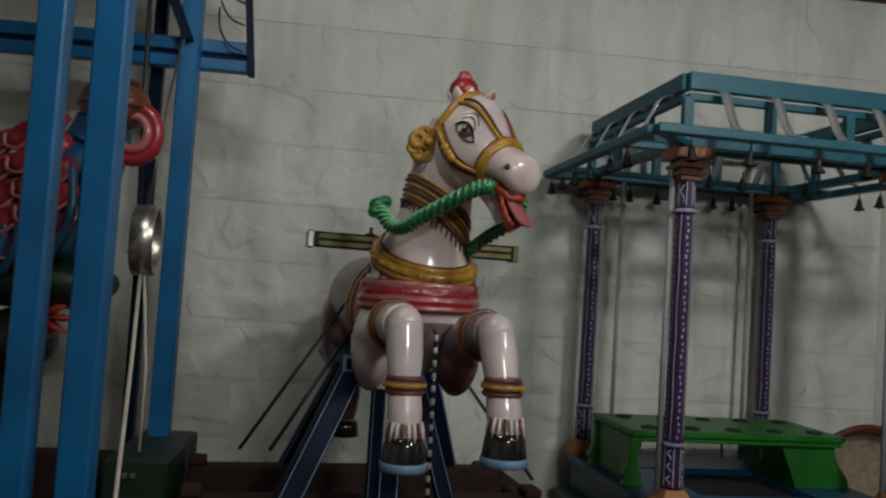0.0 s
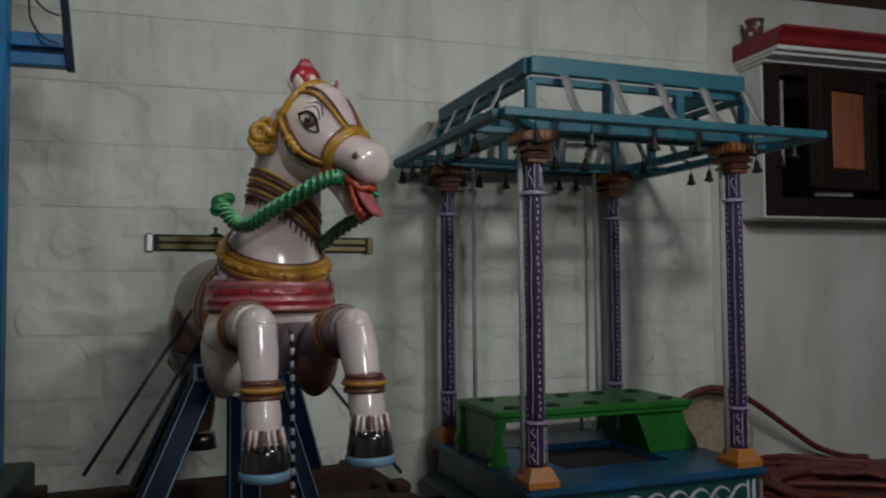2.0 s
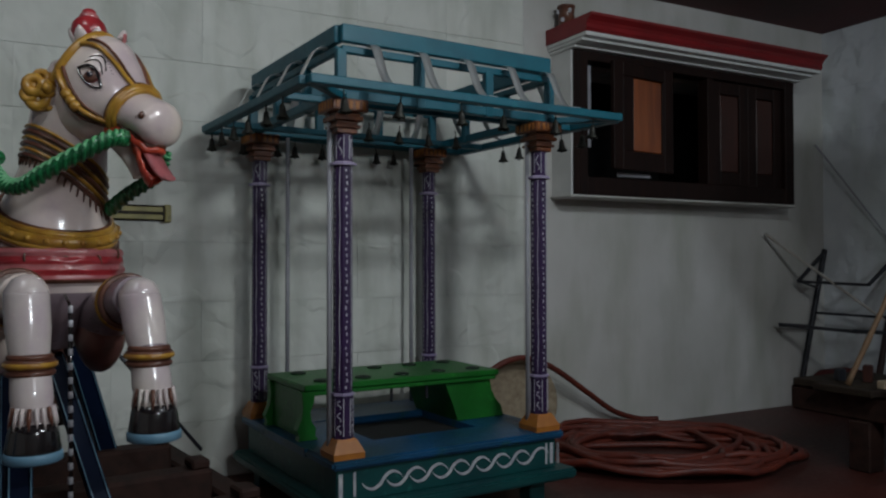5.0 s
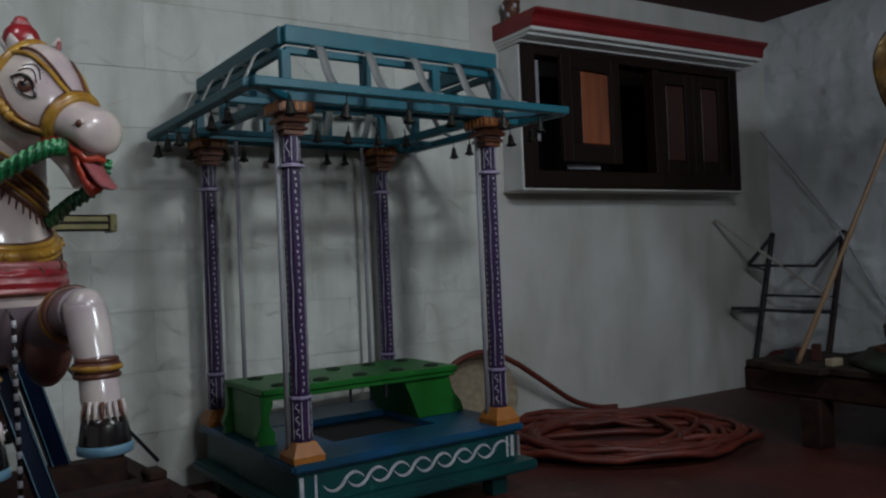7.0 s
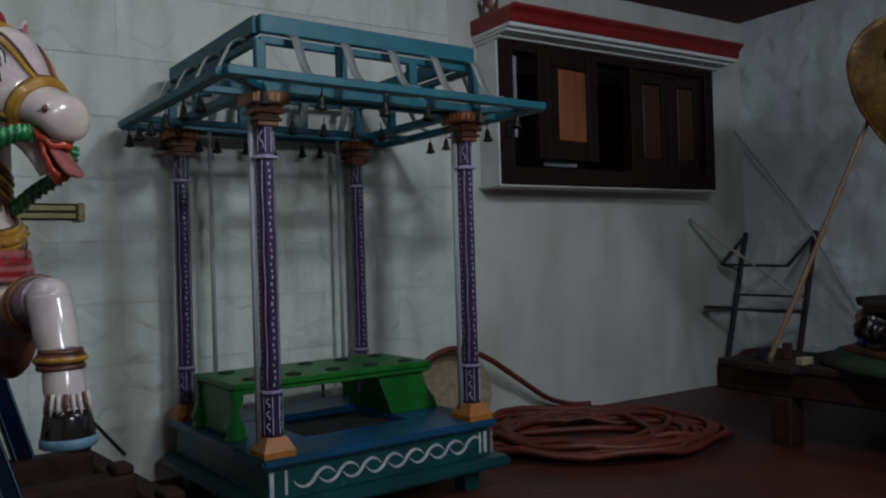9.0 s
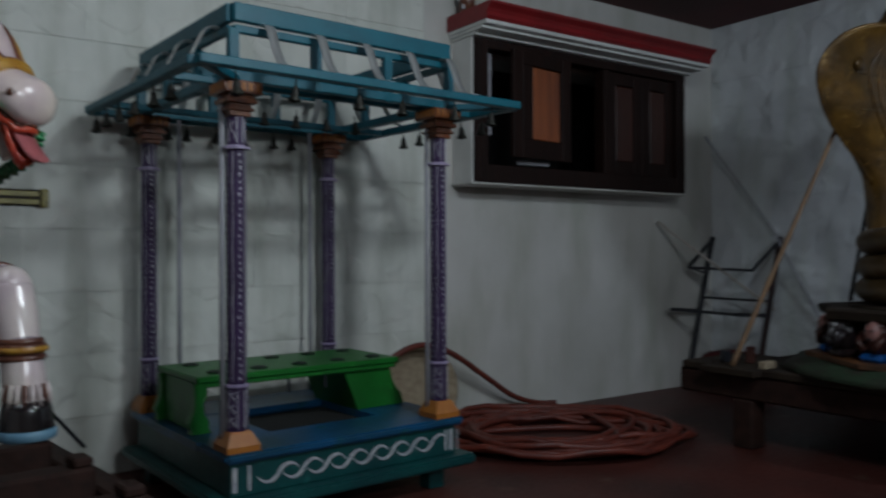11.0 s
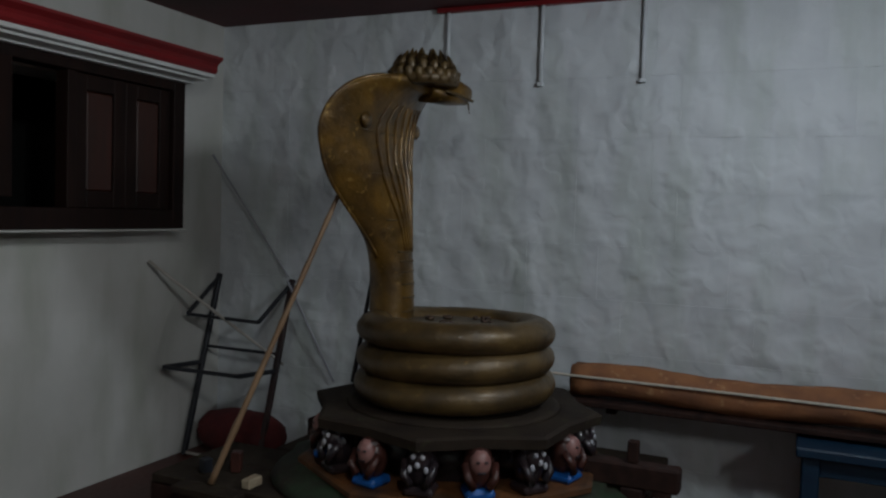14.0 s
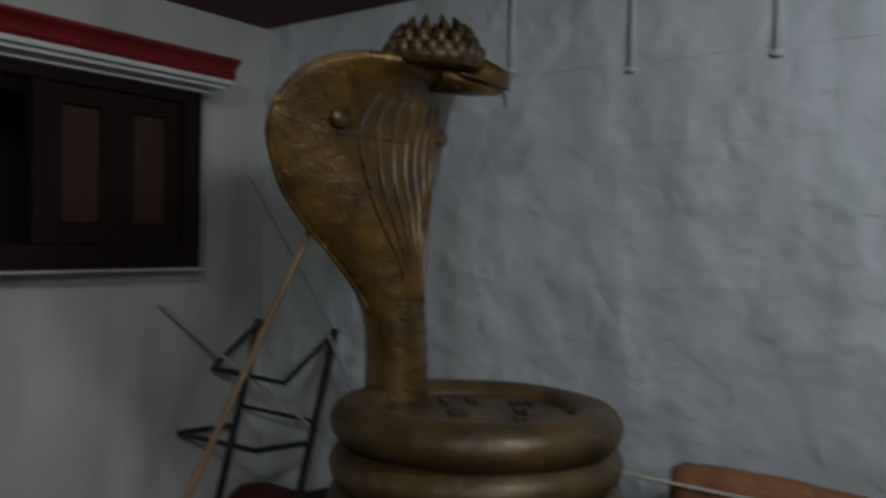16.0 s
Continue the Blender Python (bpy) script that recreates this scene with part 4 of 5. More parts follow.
    tube(b, curve_points(jaw, 6), [0.056 - 0.0015 * i for i in range(25)], 14, SKIN, flat=0.62, up=side)
    # lower lip: an orange-red trough with a wavy rim, hanging open
    low = curve_points([p0.lerp(p1, 0.60) + dn * 0.047, p0.lerp(p1, 0.66) + dn * 0.087, p0.lerp(p1, 0.73) + dn * 0.132, p0.lerp(p1, 0.78) + dn * 0.169, p0.lerp(p1, 0.82) + dn * 0.183], 7)
    rings = []
    for i, p in enumerate(low):
        q = i / (len(low) - 1)
        w = 0.052 * math.sin(0.55 + 2.2 * q) * (1 + 0.07 * math.sin(i * 1.4))
        d = (low[min(i + 1, len(low) - 1)] - low[max(i - 1, 0)]).normalized()
        out = side.cross(d).normalized()
        if out.dot(ax) < 0:
            out = -out
        arc = [(-1.0, 0.030), (-0.8, 0.004), (-0.4, -0.012), (0.0, -0.016), (0.4, -0.012), (0.8, 0.004), (1.0, 0.030), (0.82, 0.026), (0.4, 0.004), (0.0, 0.0), (-0.4, 0.004), (-0.82, 0.026)]
        rings.append([p + side * (w * u) + out * v for u, v in arc])
    loft(b, rings, TNG)
    tong = [p0.lerp(p1, 0.62) + dn * 0.037, p0.lerp(p1, 0.76) + dn * 0.079, p0.lerp(p1, 0.88) + dn * 0.117, p0.lerp(p1, 0.96) + dn * 0.133, p0.lerp(p1, 1.00) + dn * 0.127]
    tube(b, curve_points(tong, 6), [0.030 + 0.010 * math.sin(i / 24 * 2.6) - 0.012 * (i / 24) ** 3 for i in range(25)], 12, RSE, flat=0.34, up=top)
    # upper lip: wavy dark line over a red inner lip
    for off, r, mi, wave in ((0.0, 0.006, BRN, 0.006), (-0.014, 0.011, TNG, 0.004)):
        pts = []
        for n_, q in enumerate(np.linspace(-1, 1, 27)):
            t_ = 0.985 - 0.36 * abs(q) ** 1.25
            a_ = -math.pi / 2 + (math.pi / 2 - 0.70) * (abs(q) ** 0.45) * (1 if q > 0 else -1)
            pts.append(head_point(t_, a_, 0.003) + top * (off + wave * math.sin(n_ * 1.9)))
        tube(b, pts, r, 8, mi)
    # lotus bud on the poll
    k0 = Vector((0.50, 0.068, 1.822))
    lathe(b, [(0.026, 0), (0.026, 0.02), (0.036, 0.045), (0.042, 0.07), (0.030, 0.075)], 16, k0, LEG)
    for k in range(6):
        a = 6.28319 * k / 6 + 0.3
        d = Vector((math.cos(a), math.sin(a), 0))
        e = Vector((-d.y, d.x, 0))
        rings = []
        for z, r, w, th in ((0.012, 0.022, 0.014, 0.006), (0.04, 0.036, 0.022, 0.008), (0.060, 0.047, 0.022, 0.007), (0.074, 0.050, 0.013, 0.005), (0.086, 0.049, 0.002, 0.002)):
            c = k0 + d * (r * 1.12) + Vector((0, 0, z))
            rings.append([c + e * w * math.cos(6.28319 * j / 10) + d * (th * math.sin(6.28319 * j / 10) - 0.25 * w * abs(math.cos(6.28319 * j / 10))) for j in range(10)])
        loft(b, rings, LEG)
    ball(b, k0 + Vector((0, 0, 0.080)), (0.053, 0.053, 0.050), RED_, 14)
    ball(b, k0 + Vector((0, 0, 0.122)), (0.030, 0.030, 0.020), RSE, 12)
    ball(b, k0 + Vector((0, 0, 0.136)), (0.022, 0.022, 0.016), RED_, 10)
    # gold collar sloping down over the chest, with a looped fringe
    def collar(a, g=0.0, dz=0.0):
        z = 1.318 - 0.080 * math.cos(a) - 0.012 * math.sin(a) + dz
        cu, hv, hu = (float(np.interp(z, zs, c)) for c in cols)
        return Vector((cu + (hu + g) * math.cos(a), (hv + g) * math.sin(a), z))
    for dz, r, mi in ((0.0, 0.020, GLD), (0.024, 0.013, GLD), (-0.022, 0.010, GLD), (0.036, 0.006, BRN), (-0.034, 0.006, BRN)):
        tube(b, [collar(6.28319 * k / 44, 0.004, dz) for k in range(44)], r, 8, mi, True)
    for k in range(26):
        a = 6.28319 * k / 26
        ball(b, collar(a, 0.022, 0.0), 0.010, GLD, 6)
        c = collar(a, 0.006, -0.058)
        if k % 2 == 0:
            tube(b, [c + Vector((0, math.cos(6.28319 * j / 10) * 0.013 * abs(math.cos(a)), math.sin(6.28319 * j / 10) * 0.018)) + Vector((math.cos(6.28319 * j / 10) * 0.013 * math.sin(a), 0, 0)) for j in range(10)],
                 0.004, 6, BRN, True, up=(0.1, 0.2, 1))
    # green twisted reins with a knot
    for pts, r in ((((0.47, -0.195, 1.462), (0.53, -0.165, 1.408), (0.58, -0.125, 1.402), (0.65, -0.075, 1.44), (0.72, 0.0, 1.49), (0.745, 0.075, 1.535), (0.735, 0.12, 1.542)), 0.024),
                   (((0.66, 0.255, 1.515), (0.60, 0.245, 1.45), (0.52, 0.19, 1.40), (0.42, 0.15, 1.35)), 0.022)):
        line = curve_points(pts, 9)
        tube(b, line, r * 0.86, 14, GRN)
        tw = []
        for i, p in enumerate(line):
            d = (line[min(i + 1, len(line) - 1)] - line[max(i - 1, 0)]).normalized()
            s_ = d.cross(Vector((0, 0, 1))).normalized()
            tw.append((p, s_, s_.cross(d)))
        for ph in range(3):
            strand = [p + (s_ * math.cos(i * 0.95 + ph * 2.094) + o_ * math.sin(i * 0.95 + ph * 2.094)) * r * 0.80 for i, (p, s_, o_) in enumerate(tw)]
            tube(b, curve_points(strand, 4), 0.0075, 8, lambda i, k: LGR if k < 2 else GRN)
    for c, r in (((0.46, -0.200, 1.478), 0.028), ((0.46, -0.180, 1.492), 0.020), ((0.47, -0.212, 1.455), 0.020)):
        ball(b, c, r, GRN, 10)
        for q in range(3):
            ring = Matrix.Rotation(q * 1.1, 3, 'Y')
            tube(b, [Vector(c) + ring @ Vector((math.cos(6.28319 * k / 14) * r, math.sin(6.28319 * k / 14) * r, 0)) for k in range(14)], 0.006, 6, GRN, True)
    bmesh.ops.recalc_face_normals(b, faces=b.faces[:])
    ob = part("horse_statue", b, mats, pose_m=HORSE @ pose(0, 0, -0.02))
    return tagged(ob, "rearing cream painted horse statue with gold harness and green reins", "statue")


horse_statue()


def carrying_pole():
    t = thing("carrying_pole", HORSE @ pose(0.0, 0.05, 1.345), "black and yellow painted timber pole laid across the horse", "pole")
    part("shaft", box(-0.04, 0.04, -0.44, 0.41, -0.028, 0.034, 0.006), GLOSSBLACK, t)
    for z in (-0.012, 0.017):
        part("stripe", box(-0.0425, 0.0425, -0.41, 0.385, z - 0.009, z + 0.010, 0.002), OLIVE, t, "olive yellow painted stripe")
    part("end_cap", box(-0.044, 0.044, -0.455, -0.425, -0.032, 0.038, 0.006), SILVER, t, "grey metal end cap")
    part("end_cap", box(-0.044, 0.044, 0.39, 0.418, -0.032, 0.038, 0.006), OLIVE, t)
    b = bmesh.new()
    lathe(b, [(0.022, 0.034), (0.024, 0.040), (0.008, 0.044), (0.006, 0.06), (0.012, 0.064), (0.004, 0.068)], 10, (0, -0.2, 0))
    part("knob", b, BLACK, t)


carrying_pole()


def horse_stand():
    t = thing("horse_stand", HORSE, "navy wooden trestle with pale blue edges under the horse", "trestle")

    def leg(p, q, w):
        o = part("leg", beam(p, q, w, w, 0.006, up=(1, 0, 0)), NAVY, t)
        p, q = Vector(p), Vector(q)
        d = (q - p).normalized()
        s = Vector((1, 0, 0)).cross(d).normalized()
        for k in (-1, 1):
            off = s * (k * w * 0.40) + Vector((w / 2 + 0.001, 0, 0))
            part("edge_line", beam(p + off, q + off, 0.003, w * 0.2, 0.0, up=(1, 0, 0)), PALE_BLUE, o)
    leg((0.22, -0.205, 0.90), (0.44, -0.50, 0.30), 0.085)
    leg((0.22, 0.02, 0.85), (0.40, 0.16, 0.30), 0.06)
    leg((-0.25, -0.16, 0.90), (-0.42, -0.42, 0.30), 0.075)
    leg((-0.25, 0.16, 0.90), (-0.42, 0.36, 0.30), 0.075)
    leg((0.60, -0.135, 0.63), (0.60, -0.135, 0.30), 0.07)
    leg((0.26, -0.12, 0.80), (0.26, -0.12, 0.30), 0.05)
    part("top_beam", box(-0.40, 0.27, -0.26, -0.17, 0.875, 0.925, 0.005), NAVY, t)
    part("head_rail", box(0.272, 0.282, -0.262, -0.168, 0.862, 0.922, 0.002), PALE_BLUE, t)
    part("head_plate", box(0.283, 0.286, -0.25, -0.18, 0.872, 0.912, 0.0), NAVY, t)
    part("top_beam", box(-0.40, 0.27, 0.04, 0.13, 0.875, 0.925, 0.005), NAVY, t)
    rods = [((-0.1, -0.22, 1.10), (-0.1, -0.60, 0.50)), ((0.1, -0.2, 1.03), (0.30, -0.50, 0.58)), ((-0.05, 0.16, 0.98), (-0.05, 0.62, 0.40))]
    for p, q in rods:
        b = bmesh.new()
        tube(b, [p, q], 0.0072, 8)
        part("stay_rod", b, BLACK, t, "thin black iron stay")
    b = bmesh.new()
    tube(b, [(0.525, 0.0, 1.06), (0.60, 0.0, 1.03), (0.605, 0.005, 0.40)], 0.006, 8)
    o = part("cord", b, GLOSSBLACK, t, "black cord with white bands")
    b = bmesh.new()
    lathe(b, [(0.004, 0.012), (0.0072, 0.010), (0.0076, -0.009), (0.004, -0.012)], 8)
    band = part("band", b, LINE_WHITE, o, pose_m=pose(0.6, 0.001, 1.02))
    for k in range(1, 15):
        again(band, o, pose(0.6 + 0.0003 * k, 0.001 + 0.0002 * k, 1.02 - k * 0.042))


horse_stand()


def wooden_chassis(name, m, label, lo, hi, v0, v1, z):
    t = thing(name, m, label, "chassis")
    for u in lo:
        o = part("cross_beam", box(u - 0.06, u + 0.06, v0, v1, z - 0.13, z, 0.012), BROWNWOOD, t)
        for v in (v0 + 0.04, v1 - 0.04):
            part("end_block", box(u - 0.05, u + 0.05, v - 0.035, v + 0.035, z, z + 0.035, 0.008), BROWNWOOD, o)
    for v in hi:
        part("long_beam", box(min(lo) - 0.15, max(lo) + 0.35, v - 0.05, v + 0.05, z - 0.25, z - 0.131, 0.012), BROWNWOOD, t)
    part("side_rail", box(min(lo) - 0.48, max(lo) + 0.40, v1 + 0.002, v1 + 0.112, z - 0.20, z - 0.075, 0.012), BROWNWOOD, t)
    for u in (min(lo), max(lo)):
        for v in hi:
            part("leg", box(u - 0.05, u + 0.05, v - 0.05, v + 0.05, 0.0, z - 0.251, 0.01), BROWNWOOD, t)
    return t


wooden_chassis("wooden_chassis", HORSE, "heavy dark brown timber carrying frame under the horse trestle", (-0.35, 0.15, 0.62), (-0.42, 0.38), -0.80, 0.575, 0.385)


# ==== cobra statue on its pedestal ====
CC = Vector((-1.16, -2.43, 0))
CF = Vector((0.06, -1.0, 0)).normalized()
CS = Vector((-CF.y, CF.x, 0)) * -1.0


def cobra_statue():
    b = bmesh.new()
    G, D = 0, 1
    # three coils
    for z, r, R in ((1.192, 0.088, 0.402), (1.062, 0.090, 0.400), (0.938, 0.089, 0.408)):
        n = 64
        pts = [Vector((CC.x + R * math.cos(6.28319 * k / n), CC.y + R * math.sin(6.28319 * k / n), z + 0.012 * math.sin(6.28319 * k / n + z * 9))) for k in range(n)]
        tube(b, pts, [r * (1 + 0.02 * math.sin(k * 0.7)) for k in range(n)], 18, D, True, flat=0.82)
    # covered top inside the coil
    lathe(b, [(0.36, 1.12), (0.36, 1.210), (0.25, 1.218), (0.02, 1.220)], 40, (CC.x, CC.y, 0), D)
    # neck, hood and head: ahead, height, half width, half thickness, curl of the edges
    base = Vector((-1.12, -2.045, 0))
    rows = [(0.0, 1.08, 0.126, 0.122, 0, 0), (0.0, 1.22, 0.120, 0.117, 0, 0), (0.0, 1.36, 0.116, 0.114, 0, 0), (-0.005, 1.48, 0.120, 0.112, -0.005, -0.005), (-0.01, 1.58, 0.150, 0.110, -0.03, -0.01),
            (-0.015, 1.69, 0.212, 0.106, -0.07, -0.015), (-0.02, 1.79, 0.290, 0.100, -0.10, -0.02), (-0.03, 1.91, 0.395, 0.092, -0.115, -0.025), (-0.04, 2.02, 0.462, 0.084, -0.115, -0.03), (-0.03, 2.125, 0.505, 0.070, -0.12, -0.03),
            (-0.012, 2.218, 0.492, 0.062, -0.105, -0.03), (0.022, 2.298, 0.438, 0.056, -0.08, -0.03), (0.068, 2.355, 0.350, 0.052, -0.05, -0.025), (0.115, 2.388, 0.255, 0.054, -0.02, -0.015),
            (0.16, 2.402, 0.175, 0.060, 0.0, 0.0), (0.20, 2.402, 0.132, 0.064, 0, 0.04), (0.24, 2.400, 0.110, 0.062, 0, 0.085), (0.28, 2.385, 0.088, 0.054, 0, 0.13), (0.315, 2.370, 0.060, 0.044, 0, 0.17), (0.328, 2.364, 0.024, 0.020, 0, 0.185)]
    N = 48
    dense = []
    for i in range(len(rows) - 1):
        for k in range(4):
            t = k / 4
            p = [rows[max(i - 1, 0)], rows[i], rows[i + 1], rows[min(i + 2, len(rows) - 1)]]
            dense.append([0.5 * (2 * p[1][j] + (p[2][j] - p[0][j]) * t + (2 * p[0][j] - 5 * p[1][j] + 4 * p[2][j] - p[3][j]) * t * t + (3 * p[1][j] - p[0][j] - 3 * p[2][j] + p[3][j]) * t ** 3) for j in range(6)])
    dense.append(list(rows[-1]))
    rings, frames = [], []
    for i, (f, z, w, th, curl, aside) in enumerate(dense):
        a, c = dense[max(i - 1, 0)], dense[min(i + 1, len(dense) - 1)]
        d = Vector((c[0] - a[0], c[1] - a[1])).normalized()
        front = CF * d.y - Vector((0, 0, 1)) * d.x
        mid = base + CF * f - CS * aside + Vector((0, 0, z))
        frames.append((mid, front, w, th, curl))
        ring = []
        for k in range(N):
            x, y = math.cos(6.28319 * k / N), math.sin(6.28319 * k / N)
            e = abs(x) ** 2.2
            ring.append(mid + CS * (w * x) + front * (th * y * (1 - 0.55 * e * min(abs(curl) * 8, 1)) + curl * e))
        rings.append(ring)
    loft(b, rings, G)

    def belly(i, s):
        mid, front, w, th, curl = frames[i]
        e = abs(s) ** 2.2
        return mid + CS * (w * s) + front * (th * math.sqrt(max(1 - s * s, 0.02)) * (1 - 0.55 * e * min(abs(curl) * 8, 1)) + curl * e + 0.001)
    # belly ridges with a slight waver, cross plates, scale dimples round the neck
    for n_, s0 in enumerate((-0.42, -0.28, -0.14, 0.0, 0.14, 0.28, 0.42)):
        tube(b, [belly(i, s0 * (1.0 - 0.25 * max(0, (30 - i) / 15)) + 0.012 * math.sin(i * 0.55 + n_)) for i in range(15, 46)], [0.004 + 0.0065 * math.sin(math.pi * j / 30) for j in range(31)], 8, G)
    for i in list(range(3, 17, 2)) + [21, 29, 37]:
        tube(b, [belly(i, q) for q in np.linspace(-0.62, 0.62, 13)], 0.0050 if i < 18 else 0.0035, 6, D)
    # rolled rim of the hood, two spectacle bosses
    for q in (-1, 1):
        tube(b, [frames[i][0] + CS * (frames[i][2] * q * 0.985) + frames[i][1] * frames[i][4] for i in range(14, 52)], 0.010, 8, G)
        c = belly(39, 0.60 * q)
        ball(b, c, (0.045, 0.020, 0.040), G, 12)
    # head: jaw, mouth line, eyes and fang along the turned snout
    snout = (CF * 0.62 - CS * 0.78).normalized()
    across = Vector((-snout.y, snout.x, 0))
    h0 = base + CF * 0.19 - CS * 0.03 + Vector((0, 0, 2.395))
    for q in (-1, 1):
        ball(b, h0 + snout * 0.07 + across * (0.088 * q) + Vector((0, 0, 0.022)), 0.019, D, 8)
        tube(b, curve_points([h0 + across * (0.115 * q) - Vector((0, 0, 0.03)), h0 + snout * 0.10 + across * (0.092 * q) - Vector((0, 0, 0.04)), h0 + snout * 0.205 + across * (0.045 * q) - Vector((0, 0, 0.055))], 4), 0.007, 6, D)
    tube(b, [h0 - snout * 0.06 - Vector((0, 0, 0.028)), h0 + snout * 0.09 - Vector((0, 0, 0.046)), h0 + snout * 0.185 - Vector((0, 0, 0.056))], [0.10, 0.072, 0.034], 14, G, flat=0.5)
    tube(b, [h0 + snout * 0.205 - Vector((0, 0, 0.06)), h0 + snout * 0.215 - Vector((0, 0, 0.115))], [0.006, 0.0015], 6, D)
    # crown of pointed leaves round the back of the head
    c0 = base + CF * 0.155 + CS * 0.03 + Vector((0, 0, 2.432))
    lathe(b, [(0.165, -0.045), (0.178, -0.02), (0.172, 0.005), (0.150, 0.018), (0.02, 0.03)], 28, c0, D)
    for R, z, n, h in ((0.155, 0.0, 20, 0.062), (0.132, 0.028, 15, 0.085), (0.092, 0.048, 10, 0.090), (0.045, 0.058, 5, 0.085)):
        for k in range(n):
            a = 6.28319 * (k + 0.5 * (R < 0.15)) / n
            d = Vector((math.cos(a), math.sin(a), 0))
            tube(b, [c0 + d * R + Vector((0, 0, z - 0.03)), c0 + d * (R * 1.06) + Vector((0, 0, z + h * 0.40)), c0 + d * (R * 0.98) + Vector((0, 0, z + h * 0.75)), c0 + d * (R * 0.90) + Vector((0, 0, z + h))],
                 [0.024, 0.022, 0.012, 0.0015], 6, D)
    bmesh.ops.recalc_face_normals(b, faces=b.faces[:])
    return tagged(part("cobra_statue", b, [COBRA, COBRA_DARK]), "dull gilt hooded cobra statue rising from three coils, spiked crown", "statue")


cobra_statue()
rnd = random.Random(12)
for x, y in ((-1.09, -2.25), (-1.07, -2.57), (-1.22, -2.40), (-1.02, -2.33), (-1.16, -2.62), (-0.96, -2.48)):
    b = bmesh.new()
    for k in range(4):
        d = Vector((rnd.uniform(-0.03, 0.03), rnd.uniform(-0.03, 0.03), 0.008))
        ball(b, d, (rnd.uniform(0.012, 0.028), rnd.uniform(0.01, 0.02), 0.010), 0, 6)
    tagged(part("dried_flower", b, DRIED, pose_m=pose(x, y, 1.219, 0, 0, rnd.uniform(0, 360))), "shrivelled brown flower scrap lying on the coil", "flower", "dried flowers on the coil")


def cobra_pedestal():
    t = thing("statue_pedestal", pose(CC.x, CC.y, 0.4685 - 0.47 * 1.16, 0, 0, 11) @ Matrix.Diagonal((1.06, 1.06, 1.16, 1)), "grimy painted pedestal with a ring of small figures under the cobra", "pedestal")
    # jagged top board, eight-pointed
    b = bmesh.new()
    outline = [(0.685 if k % 2 == 0 else 0.605) for k in range(16)]
    loft(b, [[Vector((r * q * math.cos(6.28319 * k / 16), r * q * math.sin(6.28319 * k / 16), z)) for k, r in enumerate(outline)] for q, z in ((0.93, 0.728), (0.99, 0.738), (1.0, 0.775), (0.97, 0.783))])
    for f in b.faces:
        f.smooth = False
    part("top_board", b, SLAB, t, "dark grimy jagged board")
    b = bmesh.new()
    lathe(b, [(0.50, 0.783), (0.49, 0.792), (0.46, 0.797), (0.1, 0.799)], 40)
    part("upper_disc", b, SLAB, t)
    b = bmesh.new()
    lathe(b, [(0.42, 0.50), (0.42, 0.745)], 24)
    part("core", b, FIG_DARK, t)
    b = bmesh.new()
    lathe(b, [(0.70, 0.53), (0.712, 0.535), (0.712, 0.555), (0.69, 0.56), (0.40, 0.56)], 8)
    for f in b.faces:
        f.smooth = False
    part("trim_ring", b, TRIM, t, "dim orange painted ring")
    b = bmesh.new()
    lathe(b, [(0.80, 0.47), (0.82, 0.48), (0.80, 0.505), (0.74, 0.515), (0.72, 0.528), (0.40, 0.53)], 40)
    rnd = random.Random(31)
    for v in b.verts:
        k = 1 + rnd.uniform(-0.025, 0.02)
        v.co = Vector((v.co.x * k, v.co.y * k, v.co.z + (rnd.uniform(-0.006, 0.010) if v.co.z > 0.50 and v.co.xy.length > 0.6 else 0)))
    part("base_disc", b, PED, t, "chipped dark green round base")
    # squat figures holding the board up, plain shapes
    kinds = []
    for dark in (True, False):
        b = bmesh.new()
        body, face, low = (0, 1, 0) if dark else (2, 1, 3)
        ball(b, (0, 0, 0.10), (0.058, 0.066, 0.082), body, 10)
        ball(b, (0.03, 0, 0.125), (0.040, 0.046, 0.048), face if not dark else body, 10)
        ball(b, (0.0, 0, 0.150), (0.052, 0.054, 0.03), body, 8)
        box(-0.05, 0.062, -0.062, 0.062, 0, 0.035, 0.012, b, mi=low)
        for s in (-1, 1):
            tube(b, [(0.03, s * 0.062, 0.12), (0.065, s * 0.055, 0.08), (0.06, s * 0.03, 0.045)], 0.017, 8, body)
            if dark:
                ball(b, (0.063, s * 0.02, 0.145), (0.008, 0.011, 0.010), 4, 6)
                ball(b, (0.06, s * 0.034, 0.10), (0.008, 0.010, 0.014), 4, 6)
            else:
                ball(b, (0.066, s * 0.017, 0.135), (0.005, 0.010, 0.005), 0, 6)
        if dark:
            ball(b, (0.07, 0, 0.118), (0.007, 0.012, 0.012), 4, 6)
            ball(b, (0.052, 0, 0.168), (0.010, 0.012, 0.008), 4, 6)
        else:
            box(0.062, 0.070, -0.018, 0.018, 0.095, 0.101, 0.001, b, mi=0)
        kinds.append((b, [FIG_DARK, FACE_PINK, FIG_BROWN, FIG_BLUE, LINE_WHITE]))
    n, protos = 16, []
    for k in range(n):
        a = 6.28319 * k / n
        m = pose(0.575 * math.cos(a), 0.575 * math.sin(a), 0.56, 0, 0, math.degrees(a)) @ Matrix.Diagonal((1.1, 0.98, 1.04, 1))
        j = k % 2
        if len(protos) <= j:
            protos.append(part("figure", kinds[j][0], kinds[j][1], t, ("sooty black squat figure" if j == 0 else "brown squat figure with a pale face and blue base"), pose_m=m))
        else:
            again(protos[j], t, m)


cobra_pedestal()


